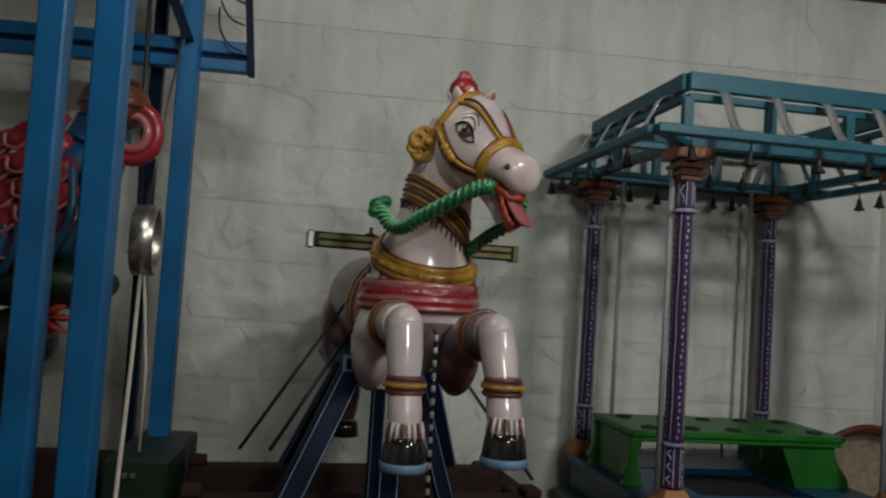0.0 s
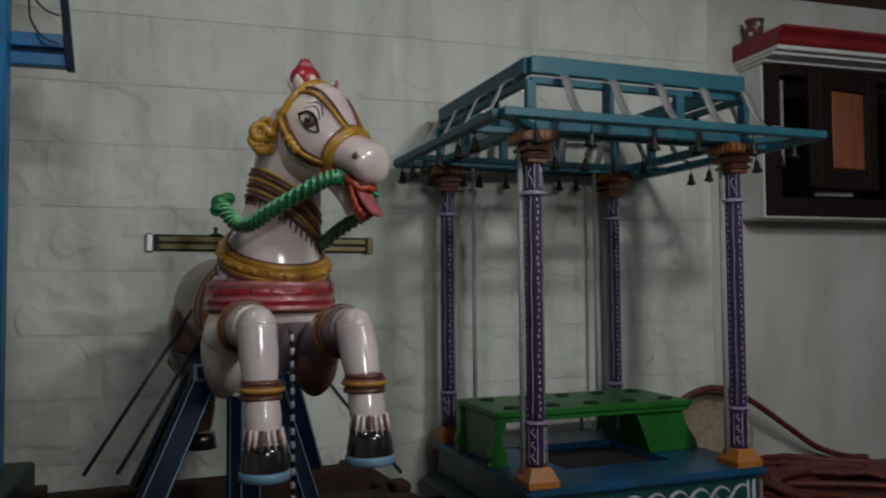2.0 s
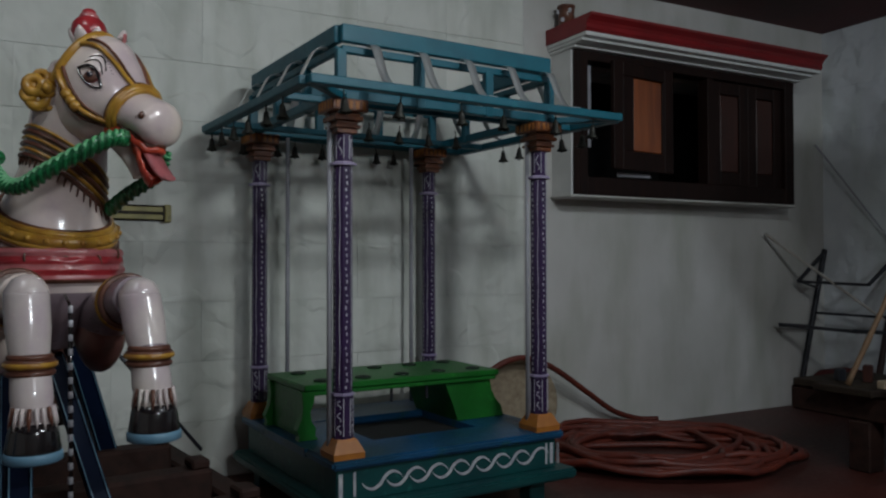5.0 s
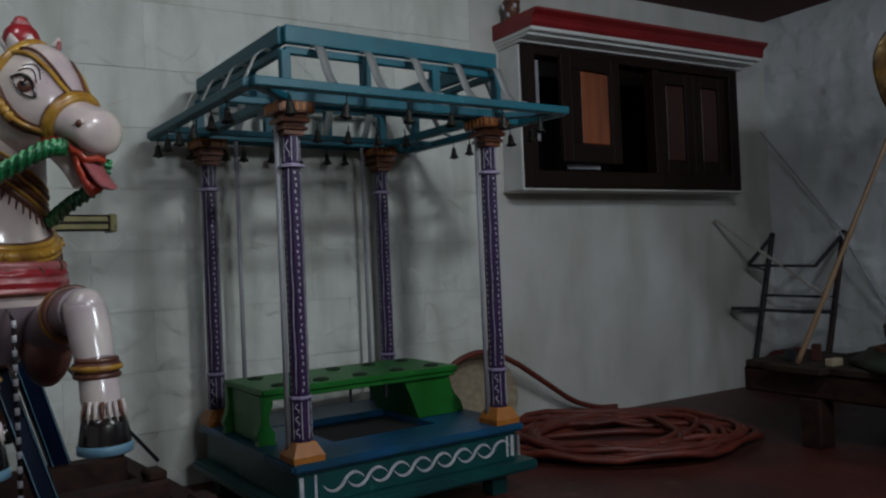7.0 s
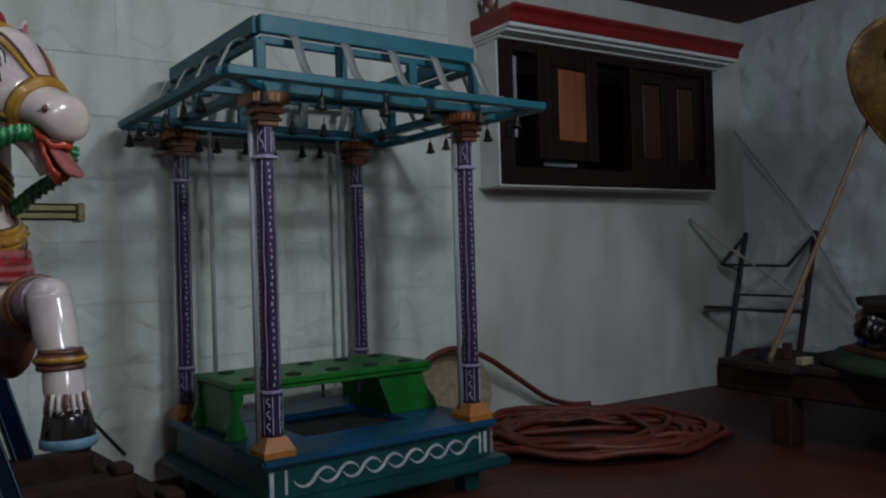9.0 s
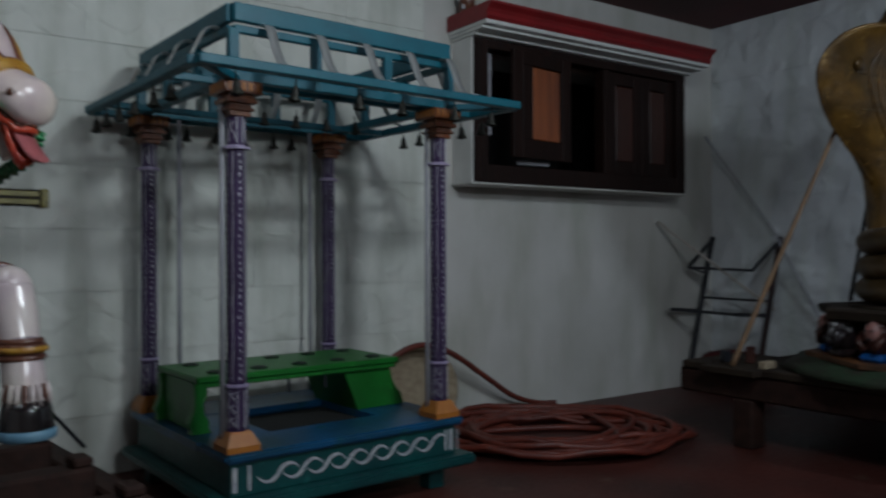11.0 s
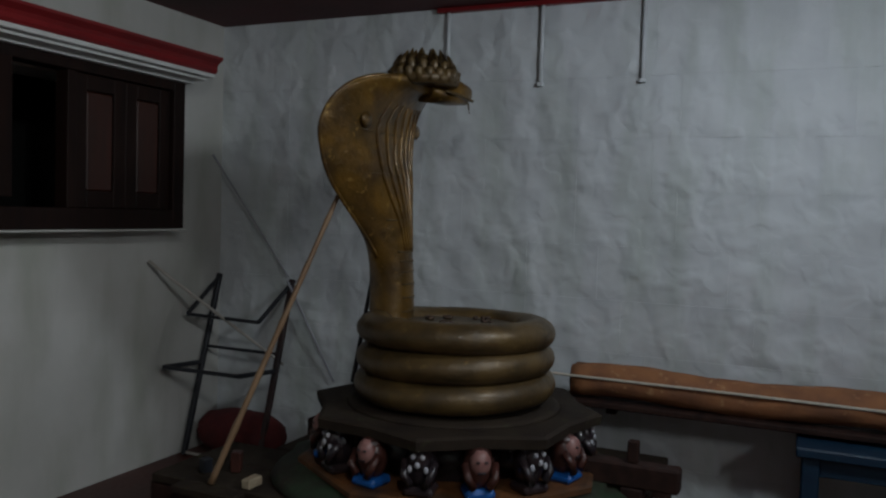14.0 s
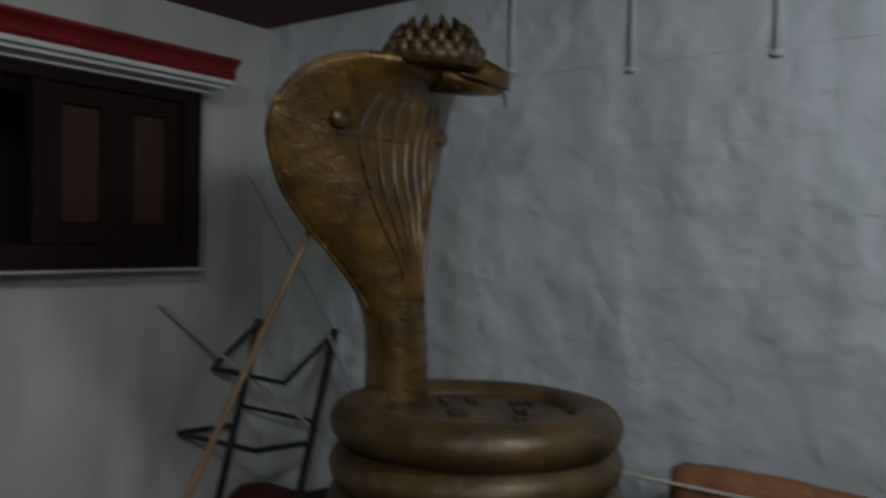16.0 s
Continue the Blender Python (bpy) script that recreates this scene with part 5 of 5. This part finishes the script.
def cobra_table():
    t = thing("timber_table", pose(-1.10, -2.38, 0), "dark worn timber carrying table under the cobra pedestal", "table")
    for k, x in enumerate((-0.62, -0.31, 0.0, 0.31, 0.62)):
        part("plank", box(x - 0.152, x + 0.152, -0.98, 1.22 if k < 2 else 0.95, 0.425, 0.468, 0.006), SLAB, t)
    part("ledge_board", box(-0.86, -0.7725, 0.66, 1.02, 0.43, 0.468, 0.005), SLAB, t)
    for x in (-0.70, 0.66):
        part("side_beam", box(x - 0.055, x + 0.055, -1.02, 1.25, 0.28, 0.424, 0.012), BROWNWOOD, t)
    for y in (-0.85, 0.80):
        part("end_beam", box(-0.64, 0.60, y - 0.05, y + 0.05, 0.29, 0.424, 0.010), BROWNWOOD, t)
    for x in (-0.70, 0.66):
        for y in (-0.85, 0.80):
            part("leg", box(x - 0.065, x + 0.065, y - 0.065, y + 0.065, 0.0, 0.279, 0.008), BROWNWOOD, t)
    for x in (0.02,):
        o = part("carrying_beam", box(x - 0.05, x + 0.05, -1.14, -0.62, 0.53, 0.64, 0.010), BROWNWOOD, t)
        part("bracket", box(x - 0.06, x + 0.06, -0.98, -0.88, 0.468, 0.53, 0.006), BROWNWOOD, o)
        part("peg", box(x - 0.025, x + 0.025, -0.95, -0.90, 0.64, 0.74, 0.005), BROWNWOOD, o)


cobra_table()
for k, (x, y, w, d, h, mat, lab) in enumerate(((-1.80, -1.70, 0.10, 0.05, 0.045, TAN, "small pale wooden block lying on the table"), (-1.66, -1.50, 0.06, 0.05, 0.10, FIG_BROWN, "small brown wooden peg block on the table"),
                                    (-1.50, -3.22, 0.08, 0.06, 0.03, TAN, "small pale wooden block lying on the table"), (-1.74, -1.38, 0.05, 0.05, 0.07, BLACK, "small dark block lying on the table"))):
    b = box(-w / 2, w / 2, -d / 2, d / 2, 0, h, 0.006)
    tagged(part("wood_block", b, mat, pose_m=pose(x, y, 0.4685, 0, 0, 25 * k)), lab, "block", "blocks on the table")


# ==== corner things ====
def iron_stand():
    t = thing("iron_stand", pose(0, 0, 0), "black angle-iron rack leaning into the corner", "rack")
    TL, TR, BL, BR = Vector((-0.075, -0.066, 1.245)), Vector((-0.04, -0.682, 1.235)), Vector((-0.42, -0.062, 0.0)), Vector((-0.41, -0.69, 0.0))
    lj = part("upright", beam(TL + Vector((0, 0, 0.02)), BL, 0.034, 0.034, 0.003), BLACK, t)
    part("upright", beam(TR + Vector((0, 0, 0.02)), BR, 0.036, 0.036, 0.003), RUST, t)
    part("rung", beam(TL.lerp(BL, 0.40), TR.lerp(BR, 0.40), 0.02, 0.02, 0.002), BLACK, t)
    part("foot_rail", beam(TL.lerp(BL, 0.985), TR.lerp(BR, 0.985), 0.02, 0.016, 0.002), STICK, t)
    P1, P2 = Vector((-0.45, -0.100, 1.005)), Vector((-0.42, -0.680, 0.990))
    part("upper_arm", beam(TL, P1, 0.02, 0.026, 0.002), BLACK, t)
    part("upper_arm", beam(TR, P2, 0.02, 0.026, 0.002), BLACK, t)
    part("upper_bar", beam(P1, P2, 0.022, 0.022, 0.002), BLACK, t)
    part("short_bar", beam(P1.lerp(P2, 0.03), TL.lerp(BL, 0.24), 0.016, 0.016, 0.002), BLACK, t)
    P3, P4 = Vector((-0.67, -0.098, 0.668)), Vector((-0.60, -0.665, 0.655))
    part("lower_arm", beam(P3, TL.lerp(BL, 0.49), 0.02, 0.03, 0.002), BLACK, t)
    part("lower_arm", beam(P4, TR.lerp(BR, 0.49), 0.02, 0.03, 0.002), BLACK, t)
    part("lower_bar", beam(P3, P4, 0.024, 0.024, 0.002), BLACK, t)


iron_stand()
b = bmesh.new()
rings = []
for i in range(15):
    a = math.pi * i / 14
    r = math.sin(a) ** 0.55 if 0 < i < 14 else 0.06
    rings.append([Vector((0.17 * r * math.cos(6.28319 * k / 22) * (1 + 0.06 * math.sin(3 * k + i)), -0.34 * math.cos(a), max(0.0, 0.165 + 0.165 * r * math.sin(6.28319 * k / 22) * (1 + 0.05 * math.sin(2 * k + 1.3 * i))))) for k in range(22)])
loft(b, rings)
tagged(part("cloth_sack", b, MAROON, pose_m=pose(-0.24, -0.42, 0.0)), "rounded maroon cloth sack on the floor in the corner", "sack")


def round_stick(name, p, q, r, mat, label, cat, knots=0, bend=0.0):
    p, q = Vector(p), Vector(q)
    b = bmesh.new()
    n = 28
    pts = [p.lerp(q, i / n) + Vector((0, bend * math.sin(math.pi * i / n), 0)) for i in range(n + 1)]
    tube(b, pts, [r * (1.0 - 0.25 * i / n) * (1.18 if knots and i % knots == 0 else 1.0) for i in range(n + 1)], 10)
    return tagged(part(name, b, mat), label, cat)


round_stick("bamboo_pole", (-1.865, -1.515, 0.471), (-1.395, -1.890, 1.86), 0.0155, BAMBOO, "slim bamboo pole leaning from the table against the cobra hood", "pole", 5)
round_stick("stick_or_shadow_line", (-0.765, -0.045, 1.385), (-0.17, -0.71, 0.672), 0.0125, STICK, "pale peeled stick resting across the iron rack", "stick", 0)
round_stick("stick_or_shadow_line", (-0.125, -0.70, 1.25), (-0.035, -1.04, 0.565), 0.010, RODGREY, "grey stick behind the iron rack, its lower run standing for a shadow line", "stick", 0)
round_stick("stick_or_shadow_line", (-0.13, -0.03, 2.13), (-0.055, -0.66, 1.27), 0.008, RODGREY, "thin grey stick standing for a soft shadow line above the rack", "stick", 0)


round_stick("iron_rod", (-1.06, -1.79, 0.834), (-0.995, -1.875, 1.50), 0.013, BLACK, "thin dark iron rod leaning on the cobra neck", "rod", 0)


# conduits down the end wall
def conduit(y, z0):
    b = bmesh.new()
    tube(b, [(-0.016, y, H), (-0.016, y, z0)], 0.013, 10)
    t = part("wall_conduit", b, PVC)
    for z in (z0 + 0.02,):
        part("end_cap", box(-0.032, 0.0, y - 0.018, y + 0.018, z - 0.022, z, 0.003), PVC, t)
    tagged(t, "white-painted conduit running down the rough stone wall", "conduit", "conduits on the end wall")


for y, z in ((-1.825, 2.62), (-2.455, 2.56), (-3.075, 2.56)):
    conduit(y, z)


# rolled mat on an added dark plank that stands for its shade, blue bench
b = bmesh.new()
rings = []
for i in range(46):
    y = -2.80 - 3.0 * i / 45
    rings.append([Vector((-0.24 + (0.098 + 0.006 * math.sin(i * 1.1 + 2 * k) + 0.004 * math.sin(i * 0.4)) * math.cos(6.28319 * k / 22), y + 0.01 * math.sin(k), 0.825 + 0.012 * math.sin(i * 0.35) + (0.094 + 0.005 * math.sin(i * 0.9 + 3 * k)) * math.sin(6.28319 * k / 22))) for k in range(22)])
loft(b, rings)
roll = tagged(part("rolled_mat", b, ROLL), "long rolled brown coir mat lying along the end wall", "rolled mat")
b = bmesh.new()
for r in (0.07, 0.045, 0.02):
    tube(b, [Vector((-0.24 + r * math.cos(6.28319 * k / 20), -2.795, 0.825 + r * math.sin(6.28319 * k / 20))) for k in range(20)], 0.008, 6, 0, True, up=(0, 1, 0))
part("end_spiral", b, HIDE, roll)
b = bmesh.new()
tube(b, curve_points([(-0.36, -2.55, 0.865), (-0.345, -2.9, 0.86), (-0.345, -3.6, 0.86), (-0.345, -4.4, 0.855), (-0.345, -5.7, 0.845)], 6), 0.008, 8)
tagged(part("cotton_cord", b, CORD), "pale cord stretched along the rolled mat", "cord")
plank = thing("added_dark_plank", pose(0, 0, 0), "dark plank added in place of the shade below the rolled mat, carrying it", "plank")
part("board", box(-0.36, -0.06, -5.9, -2.74, 0.695, 0.727, 0.006), BROWNWOOD, plank)
for y in (-3.0, -5.75):
    part("wall_bracket", box(-0.16, 0.004, y - 0.03, y + 0.03, 0.62, 0.6945, 0.006), BROWNWOOD, plank)


def blue_bench():
    t = thing("blue_bench", pose(0, 0, 0), "blue painted wooden bench against the end wall", "bench")
    x0, x1, y0, y1 = -0.52, -0.04, -5.6, -4.02
    part("top", box(x0 - 0.03, x1, y0 - 0.03, y1 + 0.03, 0.625, 0.674, 0.008), BENCH_BLUE, t)
    for x in (x0 + 0.04, x1 - 0.04):
        for y in (y0 + 0.04, y1 - 0.04):
            part("leg", box(x - 0.04, x + 0.04, y - 0.04, y + 0.04, 0, 0.625, 0.006), BENCH_BLUE, t)
    for y in (y0 + 0.04, y1 - 0.04):
        part("end_rail", box(x0 + 0.08, x1 - 0.08, y - 0.02, y + 0.02, 0.52, 0.625, 0.004), BENCH_BLUE, t)
        part("end_rail", box(x0 + 0.08, x1 - 0.08, y - 0.02, y + 0.02, 0.12, 0.18, 0.004), BENCH_BLUE, t)
    part("front_rail", box(x0 + 0.02, x0 + 0.06, y0 + 0.08, y1 - 0.08, 0.53, 0.625, 0.004), BENCH_BLUE, t)
    part("front_rail", box(x0 + 0.02, x0 + 0.06, y0 + 0.08, y1 - 0.08, 0.12, 0.18, 0.004), BENCH_BLUE, t)


blue_bench()


# ==== red hose and palm tray by the window wall ====
def hose_pile():
    rnd = random.Random(3)
    b = bmesh.new()
    pts = []
    turns, per = 17, 24
    lap_r = [(rnd.uniform(0.42, 0.80), rnd.uniform(0.24, 0.62), rnd.uniform(-0.10, 0.10), rnd.uniform(-0.09, 0.09), rnd.uniform(-0.75, -0.3)) for _ in range(turns + 2)]
    for i in range(turns * per):
        a = 6.28319 * i / per
        lap = i / per
        k, q = int(lap), lap - int(lap)
        q = q * q * (3 - 2 * q)
        ra, rb, cx, cy, tw = (lap_r[k][j] * (1 - q) + lap_r[k + 1][j] * q for j in range(5))
        x, y = cx + ra * math.cos(a) + 0.02 * math.sin(3 * a + lap), cy + rb * math.sin(a) + 0.02 * math.cos(4 * a + lap)
        c, s = math.cos(tw), math.sin(tw)
        z = 0.022 + 0.10 * noise.noise(Vector((x * 2.2, y * 2.2, lap * 0.4))) ** 2 + 0.0035 * lap
        pts.append(Vector((-2.62 + c * x - s * y, min(-0.80 + s * x + c * y, -0.04), max(z, 0.022))))
    tail = [(-1.95, -0.10, 0.05), (-2.10, -0.07, 0.06), (-2.35, -0.10, 0.14), (-2.62, -0.14, 0.30), (-2.88, -0.17, 0.46), (-3.08, -0.19, 0.545), (-3.24, -0.20, 0.555), (-3.40, -0.20, 0.49), (-3.52, -0.19, 0.35), (-3.60, -0.17, 0.17), (-3.64, -0.15, 0.022)]
    tube(b, pts, 0.019, 9)
    t = tagged(part("hose_coil", b, HOSE), "dull red rubber hose heaped in loose loops beside the wall", "hose")
    b = bmesh.new()
    tube(b, curve_points(tail, 8), 0.019, 10)
    part("hose_end", b, HOSE, t, "arched end leaning on the wall")


hose_pile()
b = bmesh.new()
rings = []
for r, d in ((0.02, 0.0), (0.2, -0.004), (0.33, -0.02), (0.36, -0.05), (0.375, -0.05), (0.37, -0.01), (0.34, 0.015), (0.02, 0.02)):
    rings.append([Vector((r * 0.78 * math.cos(6.28319 * k / 36), d, 0.375 + r * math.sin(6.28319 * k / 36))) for k in range(36)])
loft(b, rings)
tagged(part("palm_tray", b, TAN, pose_m=pose(-3.16, -0.15, -0.185 + 0.19, -9, 0, 0) @ Matrix.Diagonal((1, 1, 0.72, 1))), "shallow tan woven palm tray leaning on the wall", "tray")


# ==== blue frame and bird statue at the far end ====
def blue_frame():
    t = thing("steel_frame", pose(0, 0, 0), "tall bright blue painted steel frame with posts and cross beams", "frame")
    for x, y, w, m in ((-6.985, -2.2, 0.074, BLUE), (-6.830, -2.2, 0.084, BLUE), (-6.925, -0.80, 0.085, BLUE), (-7.105, -0.62, 0.055, NAVY)):
        o = part("post", box(x - w / 2, x + w / 2, y - w / 2, y + w / 2, 0.06, 2.95, 0.006), m, t)
        part("base_plate", box(x - w / 2 - 0.03, x + w / 2 + 0.03, y - w / 2 - 0.03, y + w / 2 + 0.03, 0, 0.059, 0.008), BLACK, o)
    lower = part("cross_beam", box(-8.6, -6.675, -0.76, -0.70, 2.11, 2.165, 0.005), BLUE, t)
    part("cross_beam", box(-8.6, -6.675, -0.755, -0.695, 2.19, 2.25, 0.005), BLUE, t)
    part("web", box(-8.6, -6.68, -0.735, -0.72, 2.16, 2.195, 0.0), NAVY, t)
    part("end_strip", beam((-6.655, -0.77, 2.09), (-6.735, -0.77, 2.90), 0.03, 0.05, 0.004, up=(0, 1, 0)), NAVY, t)
    part("tie_beam", box(-7.02, -6.79, -2.16, -2.10, 2.55, 2.62, 0.005), BLUE, t)
    for x in (-6.985, -6.83):
        part("side_beam", box(x - 0.03, x + 0.03, -2.15, -0.62, 2.62, 2.69, 0.005), BLUE, t)
    part("brace", beam((-6.92, -0.86, 2.20), (-7.16, -0.86, 2.75), 0.04, 0.07, 0.004, up=(0, 1, 0)), NAVY, t)
    for z in (2.20, 2.32, 2.42):
        b = bmesh.new()
        tube(b, curve_points([(-6.70, -0.78, z), (-6.76, -0.80, z + 0.02), (-6.81, -0.78, z + 0.10), (-6.82, -0.76, z + 0.2)], 5), 0.005, 6)
        part("wire", b, BLACK, t, "loop of black wire")
    # cables and a steel pulley ring
    b = bmesh.new()
    tube(b, [(-7.08, -1.0, 2.9), (-7.03, -1.1, 2.0), (-6.985, -1.2, 1.43)], 0.010, 8)
    part("cable", b, BLACK, t)
    b = bmesh.new()
    tube(b, [(-6.925, -0.95, 2.18), (-6.945, -1.1, 1.8), (-6.955, -1.2, 1.43)], 0.007, 8)
    part("cable", b, STEEL, t)
    b = bmesh.new()
    m = pose(-6.95, -1.2, 1.30, 0, 0, -84)
    rings = []
    for r, d in ((0.122, -0.040), (0.128, -0.043), (0.134, -0.043), (0.139, -0.040), (0.140, 0.0), (0.139, 0.040), (0.134, 0.043), (0.128, 0.043), (0.122, 0.040)):
        rings.append([m @ Vector((r * math.cos(6.28319 * k / 40), d, r * math.sin(6.28319 * k / 40))) for k in range(40)])
    loft(b, rings, cap=False, closed=True)
    part("pulley_ring", b, STEEL, t, "worn steel pulley ring")
    b = bmesh.new()
    tube(b, [(-6.95, -1.24, 1.165), (-6.89, -1.5, 0.85), (-6.828, -1.8, 0.47), (-6.82, -1.84, 0.40)], 0.0075, 8)
    tube(b, [(-6.94, -1.22, 1.165), (-6.91, -1.2, 0.8), (-6.91, -1.2, 0.48)], 0.006, 8)
    part("rope", b, CORD, t, "pale rope hanging from the ring")
    b = box(-7.02, -6.78, -1.30, -0.68, 0.06, 0.47, 0.012)
    part("base_box", b, GREEN_DARK, t, "dark green base box")
    for x in (-6.93, -6.90):
        part("bolt", box(x - 0.01, x + 0.01, -1.315, -1.30, 0.40, 0.42, 0.003), STEEL, t)


blue_frame()


def bird_statue():
    b = bmesh.new()
    RED_, PNK, BLU, BRN, GRN, DRK, CRM = range(7)
    mats = [CRIMSON, ROSE, BLUE_TOP, CAPITAL, GREEN_DARK, FIG_DARK, TONGUE]
    # body
    body = [((-7.60, 1.12), 0.12), ((-7.48, 1.20), 0.20), ((-7.34, 1.34), 0.22), ((-7.22, 1.48), 0.17), ((-7.14, 1.62), 0.12), ((-7.11, 1.74), 0.10)]
    tube(b, curve_points([(x, -1.30, z) for (x, z), r in body], 6), list(np.interp(range(31), [0, 6, 12, 18, 24, 30], [r for _, r in body])), 20, BLU)
    ball(b, (-7.07, -1.33, 1.80), (0.13, 0.12, 0.10), BRN, 14)
    for k in range(5):
        tube(b, [Vector((-7.07 + (0.125 - 0.012 * k) * math.cos(6.28319 * j / 24), -1.33 + (0.125 - 0.012 * k) * math.sin(6.28319 * j / 24), 1.79 + 0.024 * k)) for j in range(24)], 0.010, 6, DRK if k % 2 else BRN, True)
    # scalloped red wing feathers with pink edges
    for row in range(6):
        for k in range(5):
            c = Vector((-7.18 - 0.085 * row + 0.02 * k, -1.50 - 0.012 * (k % 2), 1.72 - 0.075 * row - 0.085 * k + 0.03 * row))
            tl = Vector((-0.75, -0.12, -0.65))
            pts = [c, c + tl * 0.05, c + tl * 0.10, c + tl * 0.135]
            tube(b, pts, [0.028, 0.042, 0.040, 0.006], 10, RED_, flat=0.4, up=(0, -1, 0))
            e = [p + Vector((0, -0.017, 0)) for p in (c + Vector((-0.01, 0, -0.05)), c + tl * 0.10 + Vector((0.016, 0, -0.03)), c + tl * 0.135, c + tl * 0.10 + Vector((-0.03, 0, 0.02)))]
            tube(b, curve_points(e, 4), 0.0075, 6, PNK)
    # ear curl
    for r, mi in ((0.085, RED_), (0.055, PNK)):
        tube(b, [Vector((-6.985 + r * math.cos(6.28319 * k / 24), -1.36 - (0.02 if mi == PNK else 0), 1.69 + r * 1.15 * math.sin(6.28319 * k / 24))) for k in range(24)], 0.028 if mi == RED_ else 0.018, 8, mi, True, up=(0, 1, 0))
    # blue breast feathers
    for k in range(7):
        tube(b, curve_points([(-7.05 - 0.05 * k, -1.50, 1.60 - 0.03 * k), (-7.02 - 0.055 * k, -1.53, 1.42 - 0.03 * k), (-7.10 - 0.05 * k, -1.51, 1.24 - 0.02 * k)], 5), 0.018, 8, BLU if k % 2 else PNK if k == 4 else BLU)
    # green foot of the body, red flower
    ball(b, (-7.30, -1.32, 1.12), (0.30, 0.18, 0.11), GRN, 14)
    for k in range(9):
        a = 6.28319 * k / 9
        tube(b, [(-7.24, -1.36, 0.99), (-7.24 + 0.07 * math.cos(a), -1.40, 0.99 + 0.06 * math.sin(a)), (-7.24 + 0.13 * math.cos(a), -1.38, 0.99 + 0.09 * math.sin(a))], [0.02, 0.03, 0.003], 8, CRM if k % 2 else RED_, flat=0.5)
    ball(b, (-7.35, -1.30, 0.90), (0.14, 0.13, 0.12), DRK, 12)
    lathe(b, [(0.05, 0.0), (0.05, 0.80), (0.10, 0.86)], 14, (-7.38, -1.28, 0), DRK)
    lathe(b, [(0.32, 0.0), (0.33, 0.02), (0.33, 0.10), (0.30, 0.12), (0.05, 0.13)], 24, (-7.38, -1.28, 0), DRK)
    bmesh.ops.recalc_face_normals(b, faces=b.faces[:])
    return tagged(part("bird_statue", b, mats), "red and blue bird statue with scalloped wings behind blue posts", "statue")


bird_statue()
BEAMS = thing("timber_sleeper", pose(0, 0, 0), "dark brown timber sleepers below the blue frame", "timber")
for z, x0, x1, y in ((0.28, -8.4, -6.95, -1.9), (0.28, -8.4, -7.10, -0.35)):
    part("sleeper", box(x0, x1, y - 0.09, y + 0.09, 0, z, 0.012), BROWNWOOD, BEAMS)


# unseen tube lights added above and behind the walker, two of them only fill
def tube_light(c, turn, wall_side):
    t = thing("tube_light", pose(c.x, c.y, c.z, 0, 0, turn), "unseen white batten tube light added below the ceiling", "lamp", "tube lights")
    part("batten", box(-0.62, 0.62, -0.03, 0.03, 0.05, H - c.z, 0.004), WHITE, t)
    b = bmesh.new()
    tube(b, [(-0.57, 0, 0.026), (0.57, 0, 0.026)], 0.013, 12)
    part("tube", b, LAMPGLASS, t)
    for x in (-0.60, 0.60):
        part("holder", box(x - 0.02, x + 0.02, -0.02, 0.02, 0.005, 0.05, 0.004), WHITE, t)


tube_light(LAMP, 0, 1)
tube_light(FILL_EAST, 43, 1)
tube_light(LAMP3, 0, 1)
tube_light(FILL_SOUTH, 0, 1)


# ==== stone facing of the walls, block by block ====
def stone(seed, length, height, rough):
    """One dressed block with an uneven face; it looks along -y."""
    rnd = random.Random(seed)
    nx, nz = 6, 3
    b = bmesh.new()
    grid = []
    for j in range(nz + 1):
        row = []
        for i in range(nx + 1):
            edge = i in (0, nx) or j in (0, nz)
            d = rnd.uniform(-rough, rough) * (0.35 if edge else 1)
            row.append(b.verts.new(((i / nx - 0.5) * length, d, (j / nz) * height)))
        grid.append(row)
    for j in range(nz):
        for i in range(nx):
            b.faces.new((grid[j][i], grid[j][i + 1], grid[j + 1][i + 1], grid[j + 1][i])).smooth = True
    edge = [grid[0][i] for i in range(nx + 1)] + [grid[j][nx] for j in range(1, nz + 1)] + [grid[nz][i] for i in range(nx - 1, -1, -1)] + [grid[j][0] for j in range(nz - 1, 0, -1)]
    back = [b.verts.new((v.co.x, 0.0075, v.co.z)) for v in edge]
    edge = [b.verts.new(v.co) for v in edge]
    for k in range(len(edge)):
        q = (k + 1) % len(edge)
        b.faces.new((edge[q], edge[k], back[k], back[q]))
    return b


COURSES = [0.0, 0.31, 0.63, 0.95, 1.27, 1.595, 1.92, 2.236, 2.60, 3.08]


def face_wall(wall, mat, start, end, turn, rough, seed, gap=0.0025):
    rnd = random.Random(seed)
    made = {}
    for z0, z1 in zip(COURSES, COURSES[1:]):
        rnd.random()
        s = start
        first = True
        while s < end - 0.05:
            n = rnd.choice([0.45, 0.6, 0.75, 0.9]) if not first else rnd.choice([0.3, 0.45, 0.6])
            first = False
            if end - s - n < 0.25:
                n = end - s
            key = (round(n, 2), round(z1 - z0, 3), rnd.randrange(3))
            m = turn @ pose(s + n / 2, 0, z0 + gap / 2)
            if key in made:
                again(made[key], wall, m)
            else:
                made[key] = part("stone_block", stone(repr(key), n - 0.0012, z1 - z0 - gap, rough), mat, wall, pose_m=m)
            s += n


face_wall(wall_north, WALL_A, -9.6, -3.02, pose(0, 0, 0), 0.0035, 5)
face_wall(wall_east, WALL_B, 0.0, 7.6, pose(0, 0, 0, 0, 0, -90), 0.004, 9, 0.0012)
